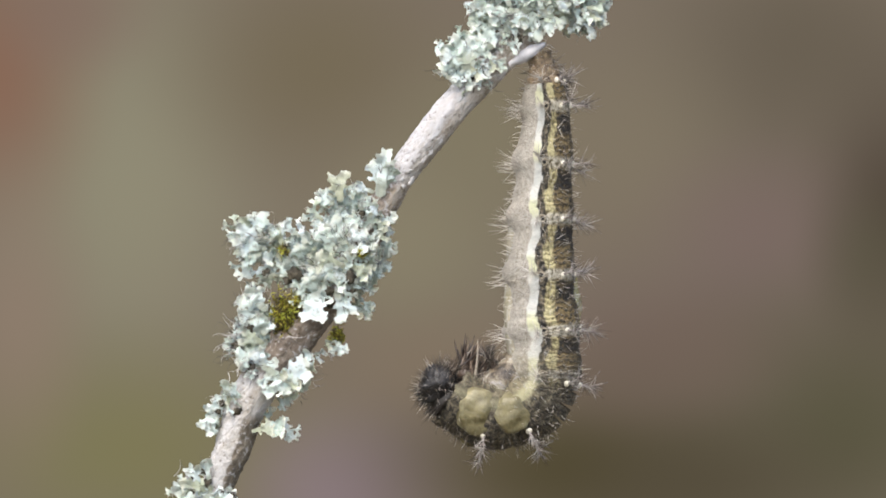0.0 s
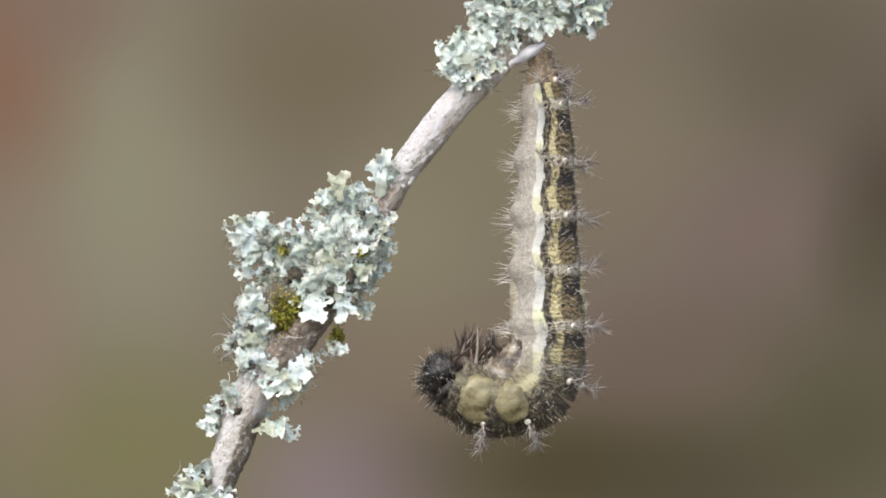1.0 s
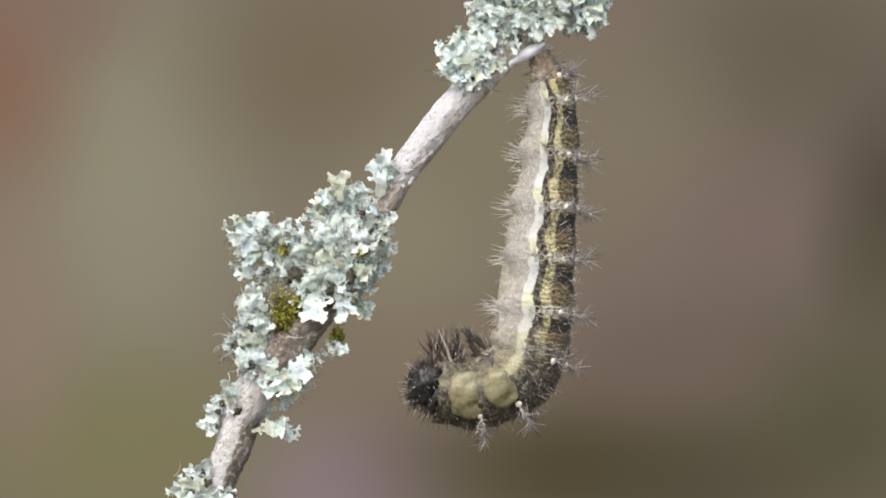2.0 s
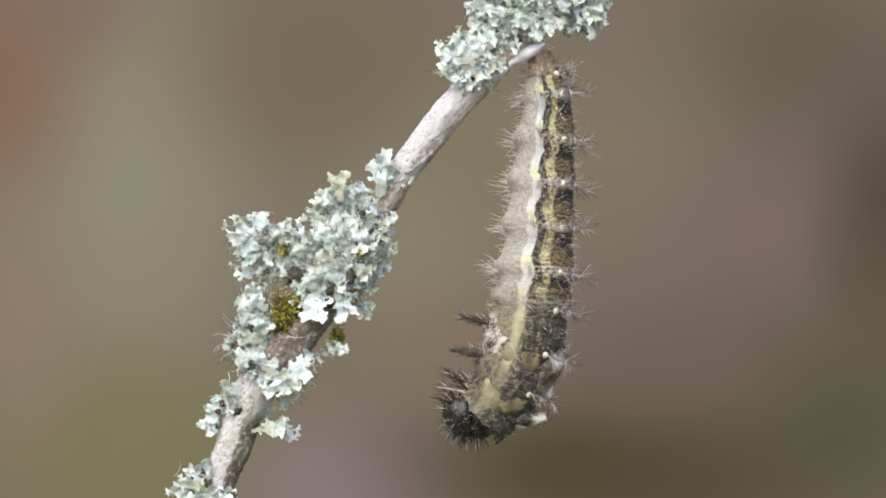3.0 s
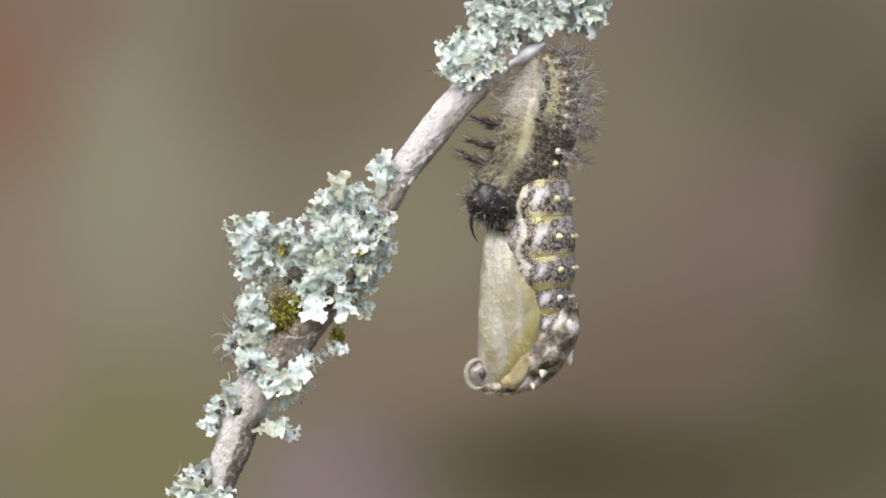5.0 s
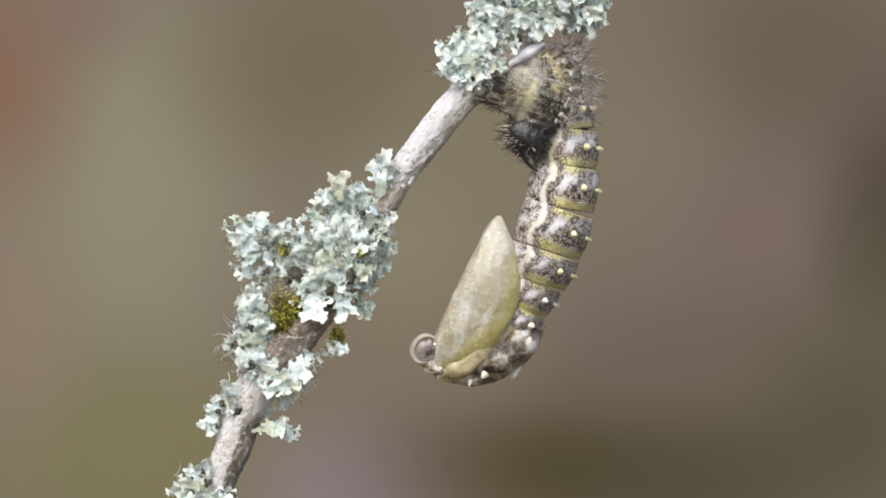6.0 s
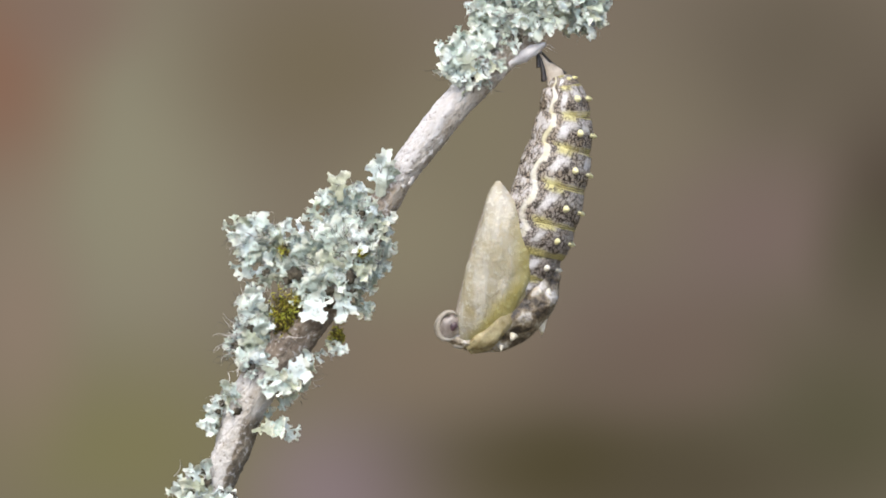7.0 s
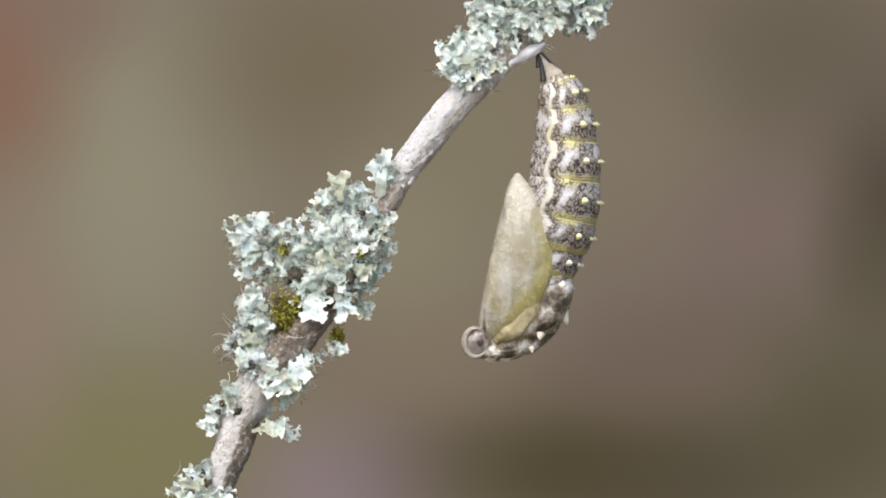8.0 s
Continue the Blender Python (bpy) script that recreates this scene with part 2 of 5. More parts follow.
def mat_pupa():
    """Chrysalis abdomen: u runs from the back to the belly, v counts segments."""
    n = Nodes("chrysalis_cuticle")
    uv = n.node("ShaderNodeSeparateXYZ", 0, Vector=n.coord("UV")).node
    u, v = uv.outputs[0], uv.outputs[1]
    seg = n.math("FRACT", v)
    cell = n.node("ShaderNodeCombineXYZ", 0, X=n.math("MULTIPLY", u, 3.2), Y=v)
    warp = n.tree.nodes.new("ShaderNodeVectorMath")
    warp.operation = "MULTIPLY_ADD"
    n.put(warp.inputs[0], n.node("ShaderNodeTexNoise", 1, Scale=5.0, Vector=cell, Detail=2.0))
    warp.inputs[1].default_value = (0.30, 0.30, 0.30)
    n.put(warp.inputs[2], cell)
    vor = n.tree.nodes.new("ShaderNodeTexVoronoi")
    vor.feature = "DISTANCE_TO_EDGE"
    n.put(vor.inputs["Vector"], warp.outputs[0])
    vor.inputs["Scale"].default_value = 7.8
    veins = n.ramp(vor.outputs["Distance"], (0.05, 1.0), (0.15, 0.0))
    area = n.noise(2.4, cell, 3.0)
    soft = n.noise(1.3, cell, 2.0)
    fine = n.noise(22.0, cell, 3.0)
    low = n.step(v, 3.2, 6.0)
    a = n.math("ADD", n.math("MULTIPLY_ADD", n.math("SINE", n.math("MULTIPLY", v, 6.2832)), 0.032, u), n.math("MULTIPLY_ADD", area, 0.10, -0.05))
    base = n.mix(n.ramp(area, (0.38, 0.0), (0.6, 1.0)), (0.31, 0.265, 0.215), (0.54, 0.515, 0.50))
    belly = n.step(a, 0.55, 0.58)
    base = n.mix(n.math("MULTIPLY", belly, 0.7), base, n.ramp(area, (0.42, (0.29, 0.23, 0.17)), (0.52, (0.45, 0.41, 0.37)), (0.6, (0.56, 0.54, 0.54))))
    saddle = n.math("MULTIPLY", n.math("SUBTRACT", 1.0, n.step(a, 0.30, 0.36)), n.band(n.math("MULTIPLY_ADD", area, 0.3, n.math("SUBTRACT", seg, 0.15)), 0.42, 0.82, 0.08))
    saddle = n.math("MAXIMUM", saddle, n.math("MULTIPLY", n.math("MULTIPLY", low, 0.75), n.math("SUBTRACT", 1.0, n.step(a, 0.42, 0.50))))
    line = n.band(a, 0.418, 0.508, 0.018)
    dark = n.math("MAXIMUM", saddle, line)
    base = n.mix(n.math("MULTIPLY", dark, n.ramp(fine, (0.35, 0.85), (0.65, 0.45))), base, n.mix(low, (0.20, 0.145, 0.09), (0.15, 0.12, 0.105)))
    busy = n.math("MAXIMUM", dark, n.math("MULTIPLY_ADD", belly, 0.12, n.ramp(area, (0.46, 0.9), (0.60, 0.12))))
    # yellow flush and white blotches along the side
    flush = n.math("MULTIPLY", n.band(a, 0.26, 0.43, 0.04), n.math("MAXIMUM", n.step(seg, 0.70, 0.88), n.math("SUBTRACT", 1.0, n.step(seg, 0.08, 0.22))))
    base = n.mix(n.math("MULTIPLY", flush, 0.85), base, (0.56, 0.51, 0.20))
    blotch = n.math("MULTIPLY", n.band(a, 0.34, 0.425, 0.025), n.band(seg, 0.25, 0.60, 0.1))
    base = n.mix(n.math("MULTIPLY", blotch, 0.85), base, (0.70, 0.69, 0.70))
    busy = n.math("MULTIPLY", busy, n.math("SUBTRACT", 1.0, n.math("MULTIPLY", blotch, 0.8)))
    c = n.mix(n.math("MINIMUM", 1.0, n.math("MULTIPLY", veins, busy)), base, (0.032, 0.024, 0.018))
    ring = n.math("MAXIMUM", n.step(n.math("MULTIPLY_ADD", area, 0.2, n.math("SUBTRACT", seg, 0.10)), 0.78, 0.87), n.math("SUBTRACT", 1.0, n.step(seg, 0.02, 0.06)))
    lines = n.step(n.math("SINE", n.math("MULTIPLY_ADD", seg, 125.0, n.math("MULTIPLY", area, 16.0))), -0.1, 0.5)
    fold = n.mix(n.math("MULTIPLY", lines, 0.8), (0.44, 0.39, 0.15), (0.10, 0.075, 0.035))
    reach = n.math("MULTIPLY_ADD", low, 0.18, 0.28)
    ring = n.math("MULTIPLY", ring, n.math("SUBTRACT", 1.0, n.step(n.math("SUBTRACT", a, reach), -0.03, 0.05)))
    c = n.mix(n.math("MULTIPLY", ring, n.ramp(soft, (0.36, 0.55), (0.55, 0.95))), c, fold)
    cream = n.mix(n.ramp(soft, (0.4, 0.0), (0.6, 1.0)), (0.64, 0.60, 0.40), (0.66, 0.64, 0.58))
    c = n.mix(n.math("MULTIPLY", n.band(a, 0.51, 0.565, 0.016), n.math("MULTIPLY_ADD", low, -0.5, 0.92)), c, cream)
    return n.finish(c, 0.24, n.bump(n.math("ADD", fine, veins), 0.3, 0.00012), Subsurface_Weight=0.1, Subsurface_Radius=(0.0006, 0.0005, 0.0003))


def mat_wing():
    n = Nodes("wing_case_cuticle")
    p = n.coord()
    m = n.tree.nodes.new("ShaderNodeMapping")
    m.inputs["Rotation"].default_value = (0, radians(-12), 0)
    m.inputs["Scale"].default_value = (1.0, 1.0, 0.35)
    n.put(m.inputs["Vector"], p)
    streak = n.noise(900.0, m.outputs[0], 4.0, 0.6, 0.4)
    big = n.noise(260.0, p, 3.0)
    fine = n.noise(2200.0, p, 4.0)
    c = n.ramp(big, (0.32, (0.36, 0.31, 0.175)), (0.45, (0.40, 0.365, 0.26)), (0.62, (0.45, 0.42, 0.335)))
    c = n.mix(n.ramp(streak, (0.50, 0.0), (0.62, 0.55)), c, (0.60, 0.58, 0.52))
    c = n.mix(n.ramp(streak, (0.36, 0.3), (0.45, 0.0)), c, (0.28, 0.24, 0.125))
    c = n.mix(n.ramp(fine, (0.57, 0.0), (0.72, 0.15)), c, (0.56, 0.54, 0.50))
    xyz = n.node("ShaderNodeSeparateXYZ", 0, Vector=p).node
    drop = n.math("MAXIMUM", 0.0, n.math("MULTIPLY_ADD", xyz.outputs[2], -1 / U, 40.0))
    edge = n.math("MULTIPLY_ADD", drop, 0.75, n.math("ADD", n.math("MULTIPLY", xyz.outputs[0], 1 / U), n.math("MULTIPLY", big, 34.0)))
    c = n.mix(n.math("MULTIPLY", n.step(edge, -12.0, 24.0), 0.85), c, (0.40, 0.35, 0.11))
    h = n.math("ADD", n.math("MULTIPLY_ADD", big, 0.6, streak), n.math("MULTIPLY", fine, 0.45))
    return n.finish(c, n.ramp(fine, (0.4, 0.16), (0.7, 0.34)), n.bump(h, 0.55, 0.0005), Coat_Weight=0.3, Coat_Roughness=0.15, Subsurface_Weight=0.35, Subsurface_Radius=(0.0012, 0.001, 0.0006), Transmission_Weight=0.2)


def mat_thorax():
    n = Nodes("pupal_thorax_cuticle")
    p = n.coord()
    big = n.noise(850.0, p, 4.0)
    fine = n.noise(2300.0, p, 4.0)
    c = n.ramp(big, (0.38, (0.04, 0.032, 0.025)), (0.46, (0.14, 0.11, 0.075)), (0.52, (0.28, 0.24, 0.175)), (0.58, (0.42, 0.39, 0.34)), (0.65, (0.60, 0.58, 0.57)))
    c = n.mix(n.ramp(fine, (0.57, 0.0), (0.65, 0.6)), c, (0.07, 0.055, 0.04))
    return n.finish(c, 0.2, n.bump(n.math("ADD", big, n.math("MULTIPLY", fine, 0.3)), 0.8, 0.0006), Subsurface_Weight=0.2, Subsurface_Radius=(0.001, 0.0008, 0.0005))


def mat_backdrop():
    """Distant heath and meadow, painted as soft patches on a card that glows."""
    n = Nodes("glowing_painted_vegetation")
    p = n.coord()
    xyz = n.node("ShaderNodeSeparateXYZ", 0, Vector=p).node
    x, z = xyz.outputs[0], xyz.outputs[2]
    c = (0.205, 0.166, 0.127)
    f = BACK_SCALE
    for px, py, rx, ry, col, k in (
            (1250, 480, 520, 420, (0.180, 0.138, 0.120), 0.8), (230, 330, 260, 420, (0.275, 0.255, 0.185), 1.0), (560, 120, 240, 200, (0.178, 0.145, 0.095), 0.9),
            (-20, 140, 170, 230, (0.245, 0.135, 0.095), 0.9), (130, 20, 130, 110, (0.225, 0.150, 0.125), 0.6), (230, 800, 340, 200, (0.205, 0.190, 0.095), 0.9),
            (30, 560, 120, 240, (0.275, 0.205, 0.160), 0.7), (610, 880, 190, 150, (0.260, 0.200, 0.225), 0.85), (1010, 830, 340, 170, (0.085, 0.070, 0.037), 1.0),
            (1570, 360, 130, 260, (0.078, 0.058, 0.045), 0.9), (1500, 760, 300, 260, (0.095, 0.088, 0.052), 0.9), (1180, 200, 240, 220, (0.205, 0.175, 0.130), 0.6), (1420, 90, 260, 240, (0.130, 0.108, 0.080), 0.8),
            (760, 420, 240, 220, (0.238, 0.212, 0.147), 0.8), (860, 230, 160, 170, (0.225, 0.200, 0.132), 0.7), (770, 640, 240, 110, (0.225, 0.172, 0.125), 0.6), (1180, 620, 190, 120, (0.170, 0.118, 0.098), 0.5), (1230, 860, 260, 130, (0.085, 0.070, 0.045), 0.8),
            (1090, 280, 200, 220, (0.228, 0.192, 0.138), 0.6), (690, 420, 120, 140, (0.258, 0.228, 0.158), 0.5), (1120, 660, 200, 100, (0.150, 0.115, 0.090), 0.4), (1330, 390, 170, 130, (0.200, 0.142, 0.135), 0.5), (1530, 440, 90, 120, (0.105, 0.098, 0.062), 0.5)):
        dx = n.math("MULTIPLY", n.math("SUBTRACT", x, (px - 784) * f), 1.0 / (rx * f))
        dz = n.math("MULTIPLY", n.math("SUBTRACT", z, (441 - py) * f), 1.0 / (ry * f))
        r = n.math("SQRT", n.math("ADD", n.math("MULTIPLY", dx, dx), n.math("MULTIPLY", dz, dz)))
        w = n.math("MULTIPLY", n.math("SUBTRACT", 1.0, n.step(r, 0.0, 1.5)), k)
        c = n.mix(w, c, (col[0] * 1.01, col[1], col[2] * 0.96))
    n.tree.nodes.remove(n.bsdf)
    # the patches emit their own brightness, sun and sky add nothing
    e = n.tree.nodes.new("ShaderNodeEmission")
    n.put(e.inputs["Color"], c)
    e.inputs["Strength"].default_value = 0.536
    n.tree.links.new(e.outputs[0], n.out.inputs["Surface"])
    return n.mat


BACK_Y = 2.5
BACK_SCALE = U * (EYE + BACK_Y) / EYE
M_LICHEN, M_BARK, M_MOSS, M_SKIN = mat_lichen(), mat_bark(), mat_moss(), mat_skin()
M_PUPA, M_WING, M_THORAX, M_BACK = mat_pupa(), mat_wing(), mat_thorax(), mat_backdrop()
M_CILIA = mat_islands("lichen_cilia", (0.0, (0.03, 0.028, 0.025)), (0.5, (0.10, 0.09, 0.08)), (0.6, (0.55, 0.53, 0.50)), (1.0, (0.65, 0.63, 0.60)))
M_HAIR = mat_islands("body_hair", (0.0, (0.05, 0.04, 0.032)), (0.14, (0.26, 0.22, 0.18)), (0.26, (0.54, 0.49, 0.42)), (1.0, (0.74, 0.71, 0.65)), rough=0.4)
M_BLACKHAIR = mat_islands("dark_bristle", (0.0, (0.012, 0.011, 0.011)), (0.5, (0.03, 0.025, 0.022)), (0.6, (0.08, 0.055, 0.04)), (0.68, (0.14, 0.11, 0.08)), (0.76, (0.45, 0.41, 0.36)), (1.0, (0.60, 0.56, 0.50)), rough=0.35)
M_HEADHAIR = mat_islands("head_bristle", (0.0, (0.010, 0.009, 0.009)), (0.54, (0.03, 0.025, 0.022)), (0.66, (0.14, 0.11, 0.08)), (0.76, (0.46, 0.42, 0.36)), (1.0, (0.60, 0.56, 0.50)), rough=0.4)
M_COLLAR = mat_islands("brown_leg_bristle", (0.0, (0.014, 0.011, 0.010)), (0.4, (0.05, 0.034, 0.026)), (0.65, (0.14, 0.10, 0.074)), (0.85, (0.26, 0.20, 0.15)), (1.0, (0.50, 0.44, 0.36)), rough=0.35)
M_SPINE = mat_islands("dark_spine", (0.0, (0.014, 0.012, 0.013)), (0.25, (0.06, 0.045, 0.045)), (0.4, (0.28, 0.24, 0.22)), (1.0, (0.60, 0.57, 0.53)), rough=0.4)
M_TAIL = mat_plain("tail_skin", (0.055, 0.036, 0.022), (0.40, 0.30, 0.18), 1700.0, 0.5)
M_HEAD = mat_plain("black_head_capsule", (0.007, 0.007, 0.008), (0.024, 0.021, 0.02), 1500.0, 0.3, 0.6)
M_LOBE = mat_plain("yellow_membrane", (0.08, 0.066, 0.028), (0.33, 0.295, 0.165), 800.0, 0.3, 0.8, Subsurface_Weight=0.2, Subsurface_Radius=(0.001, 0.0008, 0.0004))
M_PALE = mat_plain("pale_wart", (0.60, 0.56, 0.44), (0.74, 0.71, 0.62), 900.0, 0.35)
M_YELLOW = mat_plain("yellow_wart", (0.62, 0.57, 0.24), (0.74, 0.71, 0.45), 900.0, 0.3)
M_GLASSY = mat_plain("clear_pale_cuticle", (0.50, 0.45, 0.37), (0.68, 0.64, 0.57), 700.0, 0.08, 0.4, Transmission_Weight=0.55, Subsurface_Weight=0.3, Subsurface_Radius=(0.001, 0.001, 0.001))
M_EYE = mat_plain("wet_eye_cuticle", (0.20, 0.16, 0.14), (0.46, 0.41, 0.38), 900.0, 0.06, 0.5, Transmission_Weight=0.4)
M_PUPIL = mat_plain("purple_eye_spot", (0.05, 0.03, 0.04), (0.16, 0.10, 0.11), 900.0, 0.15, 0.3)
M_AMBER = mat_plain("amber_cuticle", (0.13, 0.092, 0.028), (0.50, 0.445, 0.27), 900.0, 0.14, 1.0, Subsurface_Weight=0.2, Subsurface_Radius=(0.001, 0.0007, 0.0003))
M_CREMASTER = mat_plain("dark_cremaster", (0.010, 0.008, 0.007), (0.05, 0.035, 0.025), 1200.0, 0.3)
M_WEB = mat_plain("pale_stalk_web", (0.40, 0.33, 0.25), (0.66, 0.60, 0.52), 1100.0, 0.35, 0.5)
# near-black brown that paints the shade of gaps between lichen lobes
M_GAP_SHADE = mat_plain("dark_gap_disc", (0.016, 0.014, 0.010), (0.10, 0.085, 0.055), 1900.0, 0.8, 0.8)
M_CRUST = mat_plain("pale_crust", (0.50, 0.47, 0.44), (0.72, 0.71, 0.71), 1800.0, 0.85, 0.6)
M_SILK = mat_plain("white_silk", (0.64, 0.63, 0.66), (0.80, 0.79, 0.82), 1500.0, 0.45, 0.6, Subsurface_Weight=0.5, Subsurface_Radius=(0.001, 0.001, 0.001))
M_GROUND = mat_plain("dry_grassy_soil", (0.07, 0.06, 0.035), (0.16, 0.13, 0.08), 9.0, 0.95)


# ---- building helpers ----
def part(name, geo, material, parent=None, label="", smooth=True):
    """Links (verts, faces[, uvs per vertex]) as one mesh object, under parent where one is given."""
    verts, faces = geo[0], geo[1]
    me = bpy.data.meshes.new(name)
    me.from_pydata([tuple(v) for v in verts], [], faces)
    if len(geo) > 2:
        layer = me.uv_layers.new(name="uv")
        idx = np.empty(len(me.loops), dtype=np.int32)
        me.loops.foreach_get("vertex_index", idx)
        layer.data.foreach_set("uv", np.array(geo[2], dtype=np.float32)[idx].ravel())
    me.materials.append(material)
    me.polygons.foreach_set("use_smooth", [smooth] * len(me.polygons))
    me.update()
    ob = new(name, me)
    if parent is not None:
        ob.parent = parent
    if label:
        tagged(ob, label)
    return ob


def joined(geos):
    verts, faces = [], []
    for g in geos:
        k = len(verts)
        verts += list(g[0])
        faces += [tuple(i + k for i in f) for f in g[1]]
    return verts, faces


def tube(rings, caps=True):
    """Skin over a list of rings of points of equal count."""
    n = len(rings[0])
    verts = [p for r in rings for p in r]
    faces = []
    for i in range(len(rings) - 1):
        for j in range(n):
            k = (j + 1) % n
            faces.append((i * n + j, i * n + k, (i + 1) * n + k, (i + 1) * n + j))
    if caps:
        faces.append(tuple(range(n - 1, -1, -1)))
        faces.append(tuple(range((len(rings) - 1) * n, len(rings) * n)))
    return verts, faces


def spike(base, tip, r, bend=None, sides=3, cuts=3):
    """A tapered hair or thorn from base to tip, bowed by the vector bend."""
    base, tip = Vector(base), Vector(tip)
    way = (tip - base).normalized()
    s = way.orthogonal().normalized()
    t = way.cross(s)
    verts, faces = [], []
    bend = bend or Vector((0, 0, 0))
    for i in range(cuts):
        f = i / cuts
        c = base.lerp(tip, f) + bend * (4 * f * (1 - f))
        rr = r * (1 - f) ** 0.7
        verts += [c + (s * math.cos(2 * math.pi * j / sides) + t * math.sin(2 * math.pi * j / sides)) * rr for j in range(sides)]
    verts.append(tip)
    for i in range(cuts - 1):
        for j in range(sides):
            k = (j + 1) % sides
            faces.append((i * sides + j, i * sides + k, (i + 1) * sides + k, (i + 1) * sides + j))
    for j in range(sides):
        faces.append(((cuts - 1) * sides + j, (cuts - 1) * sides + (j + 1) % sides, cuts * sides))
    return verts, faces


def blob(center, rx, ry, rz, rings=8, n=14, rough=0.0, seed=0.0):
    """A lumpy ellipsoid."""
    out = []
    for i in range(rings + 1):
        th = math.pi * min(max(i / rings, 0.02), 0.98)
        row = []
        for j in range(n):
            ph = 2 * math.pi * j / n
            d = Vector((math.sin(th) * math.cos(ph), math.sin(th) * math.sin(ph), math.cos(th)))
            k = 1 + rough * noise.noise(d * 2.1 + Vector((seed, 0, 0)))
            row.append(Vector(center) + Vector((d.x * rx, d.y * ry, d.z * rz)) * k)
        out.append(row)
    return tube(out)


def cat(points, f):
    """A place at fraction f of the length of a smooth line through the points, and its direction."""
    pts = [Vector(p) for p in points]
    pts = [pts[0] * 2 - pts[1]] + pts + [pts[-1] * 2 - pts[-2]]
    fine = []
    for i in range(1, len(pts) - 2):
        a, b, c, d = pts[i - 1:i + 3]
        for k in range(8):
            t = k / 8
            fine.append(0.5 * (2 * b + (c - a) * t + (2 * a - 5 * b + 4 * c - d) * t * t + (3 * b - a - 3 * c + d) * t ** 3))
    fine.append(pts[-2])
    return fine


def along(fine, f):
    lengths = [0.0]
    for a, b in zip(fine, fine[1:]):
        lengths.append(lengths[-1] + (b - a).length)
    s = f * lengths[-1]
    i = 0
    while i < len(fine) - 2 and lengths[i + 1] < s:
        i += 1
    k = (s - lengths[i]) / max(lengths[i + 1] - lengths[i], 1e-9)
    place = fine[i] + (fine[i + 1] - fine[i]) * k
    lo, hi = max(0, i - 2), min(len(fine) - 1, i + 3)
    return place, (fine[hi] - fine[lo]).normalized()


# ---- setting ----
GROUND_Z = -0.34
tagged(part("ground", ([(-60, -60, GROUND_Z), (60, -60, GROUND_Z), (60, 60, GROUND_Z), (-60, 60, GROUND_Z)], [(0, 1, 2, 3)]), M_GROUND), "dry brown grassy soil below the twig", "ground", kind="structure")
tagged(part("backdrop", ([(-7, BACK_Y, GROUND_Z), (7, BACK_Y, GROUND_Z), (7, BACK_Y, 3.2), (-7, BACK_Y, 3.2)], [(0, 1, 2, 3)]), M_BACK), "glowing card painted as soft brown and olive vegetation far out of focus", "backdrop", kind="structure")

# ---- twig ----
TWIG = [(385 - 330, 2100, 60), (200, 1500, 44), (335, 1010, 32), (381, 870, 28), (411, 795, 32), (434, 725, 34), (478, 650, 36), (525, 590, 39), (580, 515, 39), (640, 425, 34), (684, 353, 25),
        (717, 299, 26), (763, 239, 28), (816, 175, 28), (874, 114, 28), (935, 45, 29), (1010, -30, 30), (1100, -130, 29), (1180, -260, 26), (1220, -380, 20), (1240, -470, 6)]
TWIG[0] = (-40, 441 - GROUND_Z / U + 60, 110)
TWIG[1] = (150, 3000, 80)
TWIG.insert(2, (270, 1600, 46))


def make_twig():
    thing = tagged(new("twig"), "pale grey bare twig crusted with lichen", "twig")
    line = cat([(x, y, r) for x, y, r in TWIG], 0)
    rings = []
    dense = []
    for a, b in zip(line, line[1:]):
        n = max(1, int((b - a).length / 4)) if -150 < a.y < 1100 else 2
        dense += [a.lerp(b, k / n) for k in range(n)]
    n = 40
    for i, p in enumerate(dense):
        q = dense[min(i + 1, len(dense) - 1)] - dense[max(i - 1, 0)]
        side = Vector((q.y, -q.x)).normalized()
        row = []
        for j in range(n):
            ang = 2 * math.pi * j / n
            d = Vector((side.x * math.cos(ang), side.y * math.cos(ang), math.sin(ang)))
            w = Vector((p.x, p.y, 0)) * 0.012 + d * 1.4
            k = 1 + 0.07 * noise.noise(w) + 0.05 * noise.noise(w * 3.1) + 0.07 * noise.noise(w * 8.0) + 0.09 * noise.noise(w * 19.0)
            r = p.z * k
            row.append(at(p.x + d.x * r, p.y + d.y * r, d.z * r))
        rings.append(row)
    part("stem", tube(rings), M_BARK, thing)
    # loose bark crusts on the bare stretch
    rng = random.Random(4)
    for _ in range(64):
        f = rng.random()
        x, y = 702 + (856 - 702) * f, 324 + (124 - 324) * f
        s = rng.uniform(-24, 20)
        x, y = x + s * 0.80, y + s * 0.60
        d = math.sqrt(max(0, 26 ** 2 - s * s)) - 1.0
        c = blob((0, 0, 0), rng.uniform(2, 5) * U, 1.8 * U, rng.uniform(3, 9) * U, 5, 8, 0.9, rng.random() * 50)
        ob = part("bark_flake", c, M_CRUST, thing)
        ob.matrix_basis = Matrix.Translation(at(x, y, d)) @ pose(0, 0, 0, 0, 38 + rng.uniform(-15, 15), 0) @ pose(0, 0, 0, 0, 0, math.degrees(math.asin(max(-1, min(1, s / 34)))))
    return thing


make_twig()


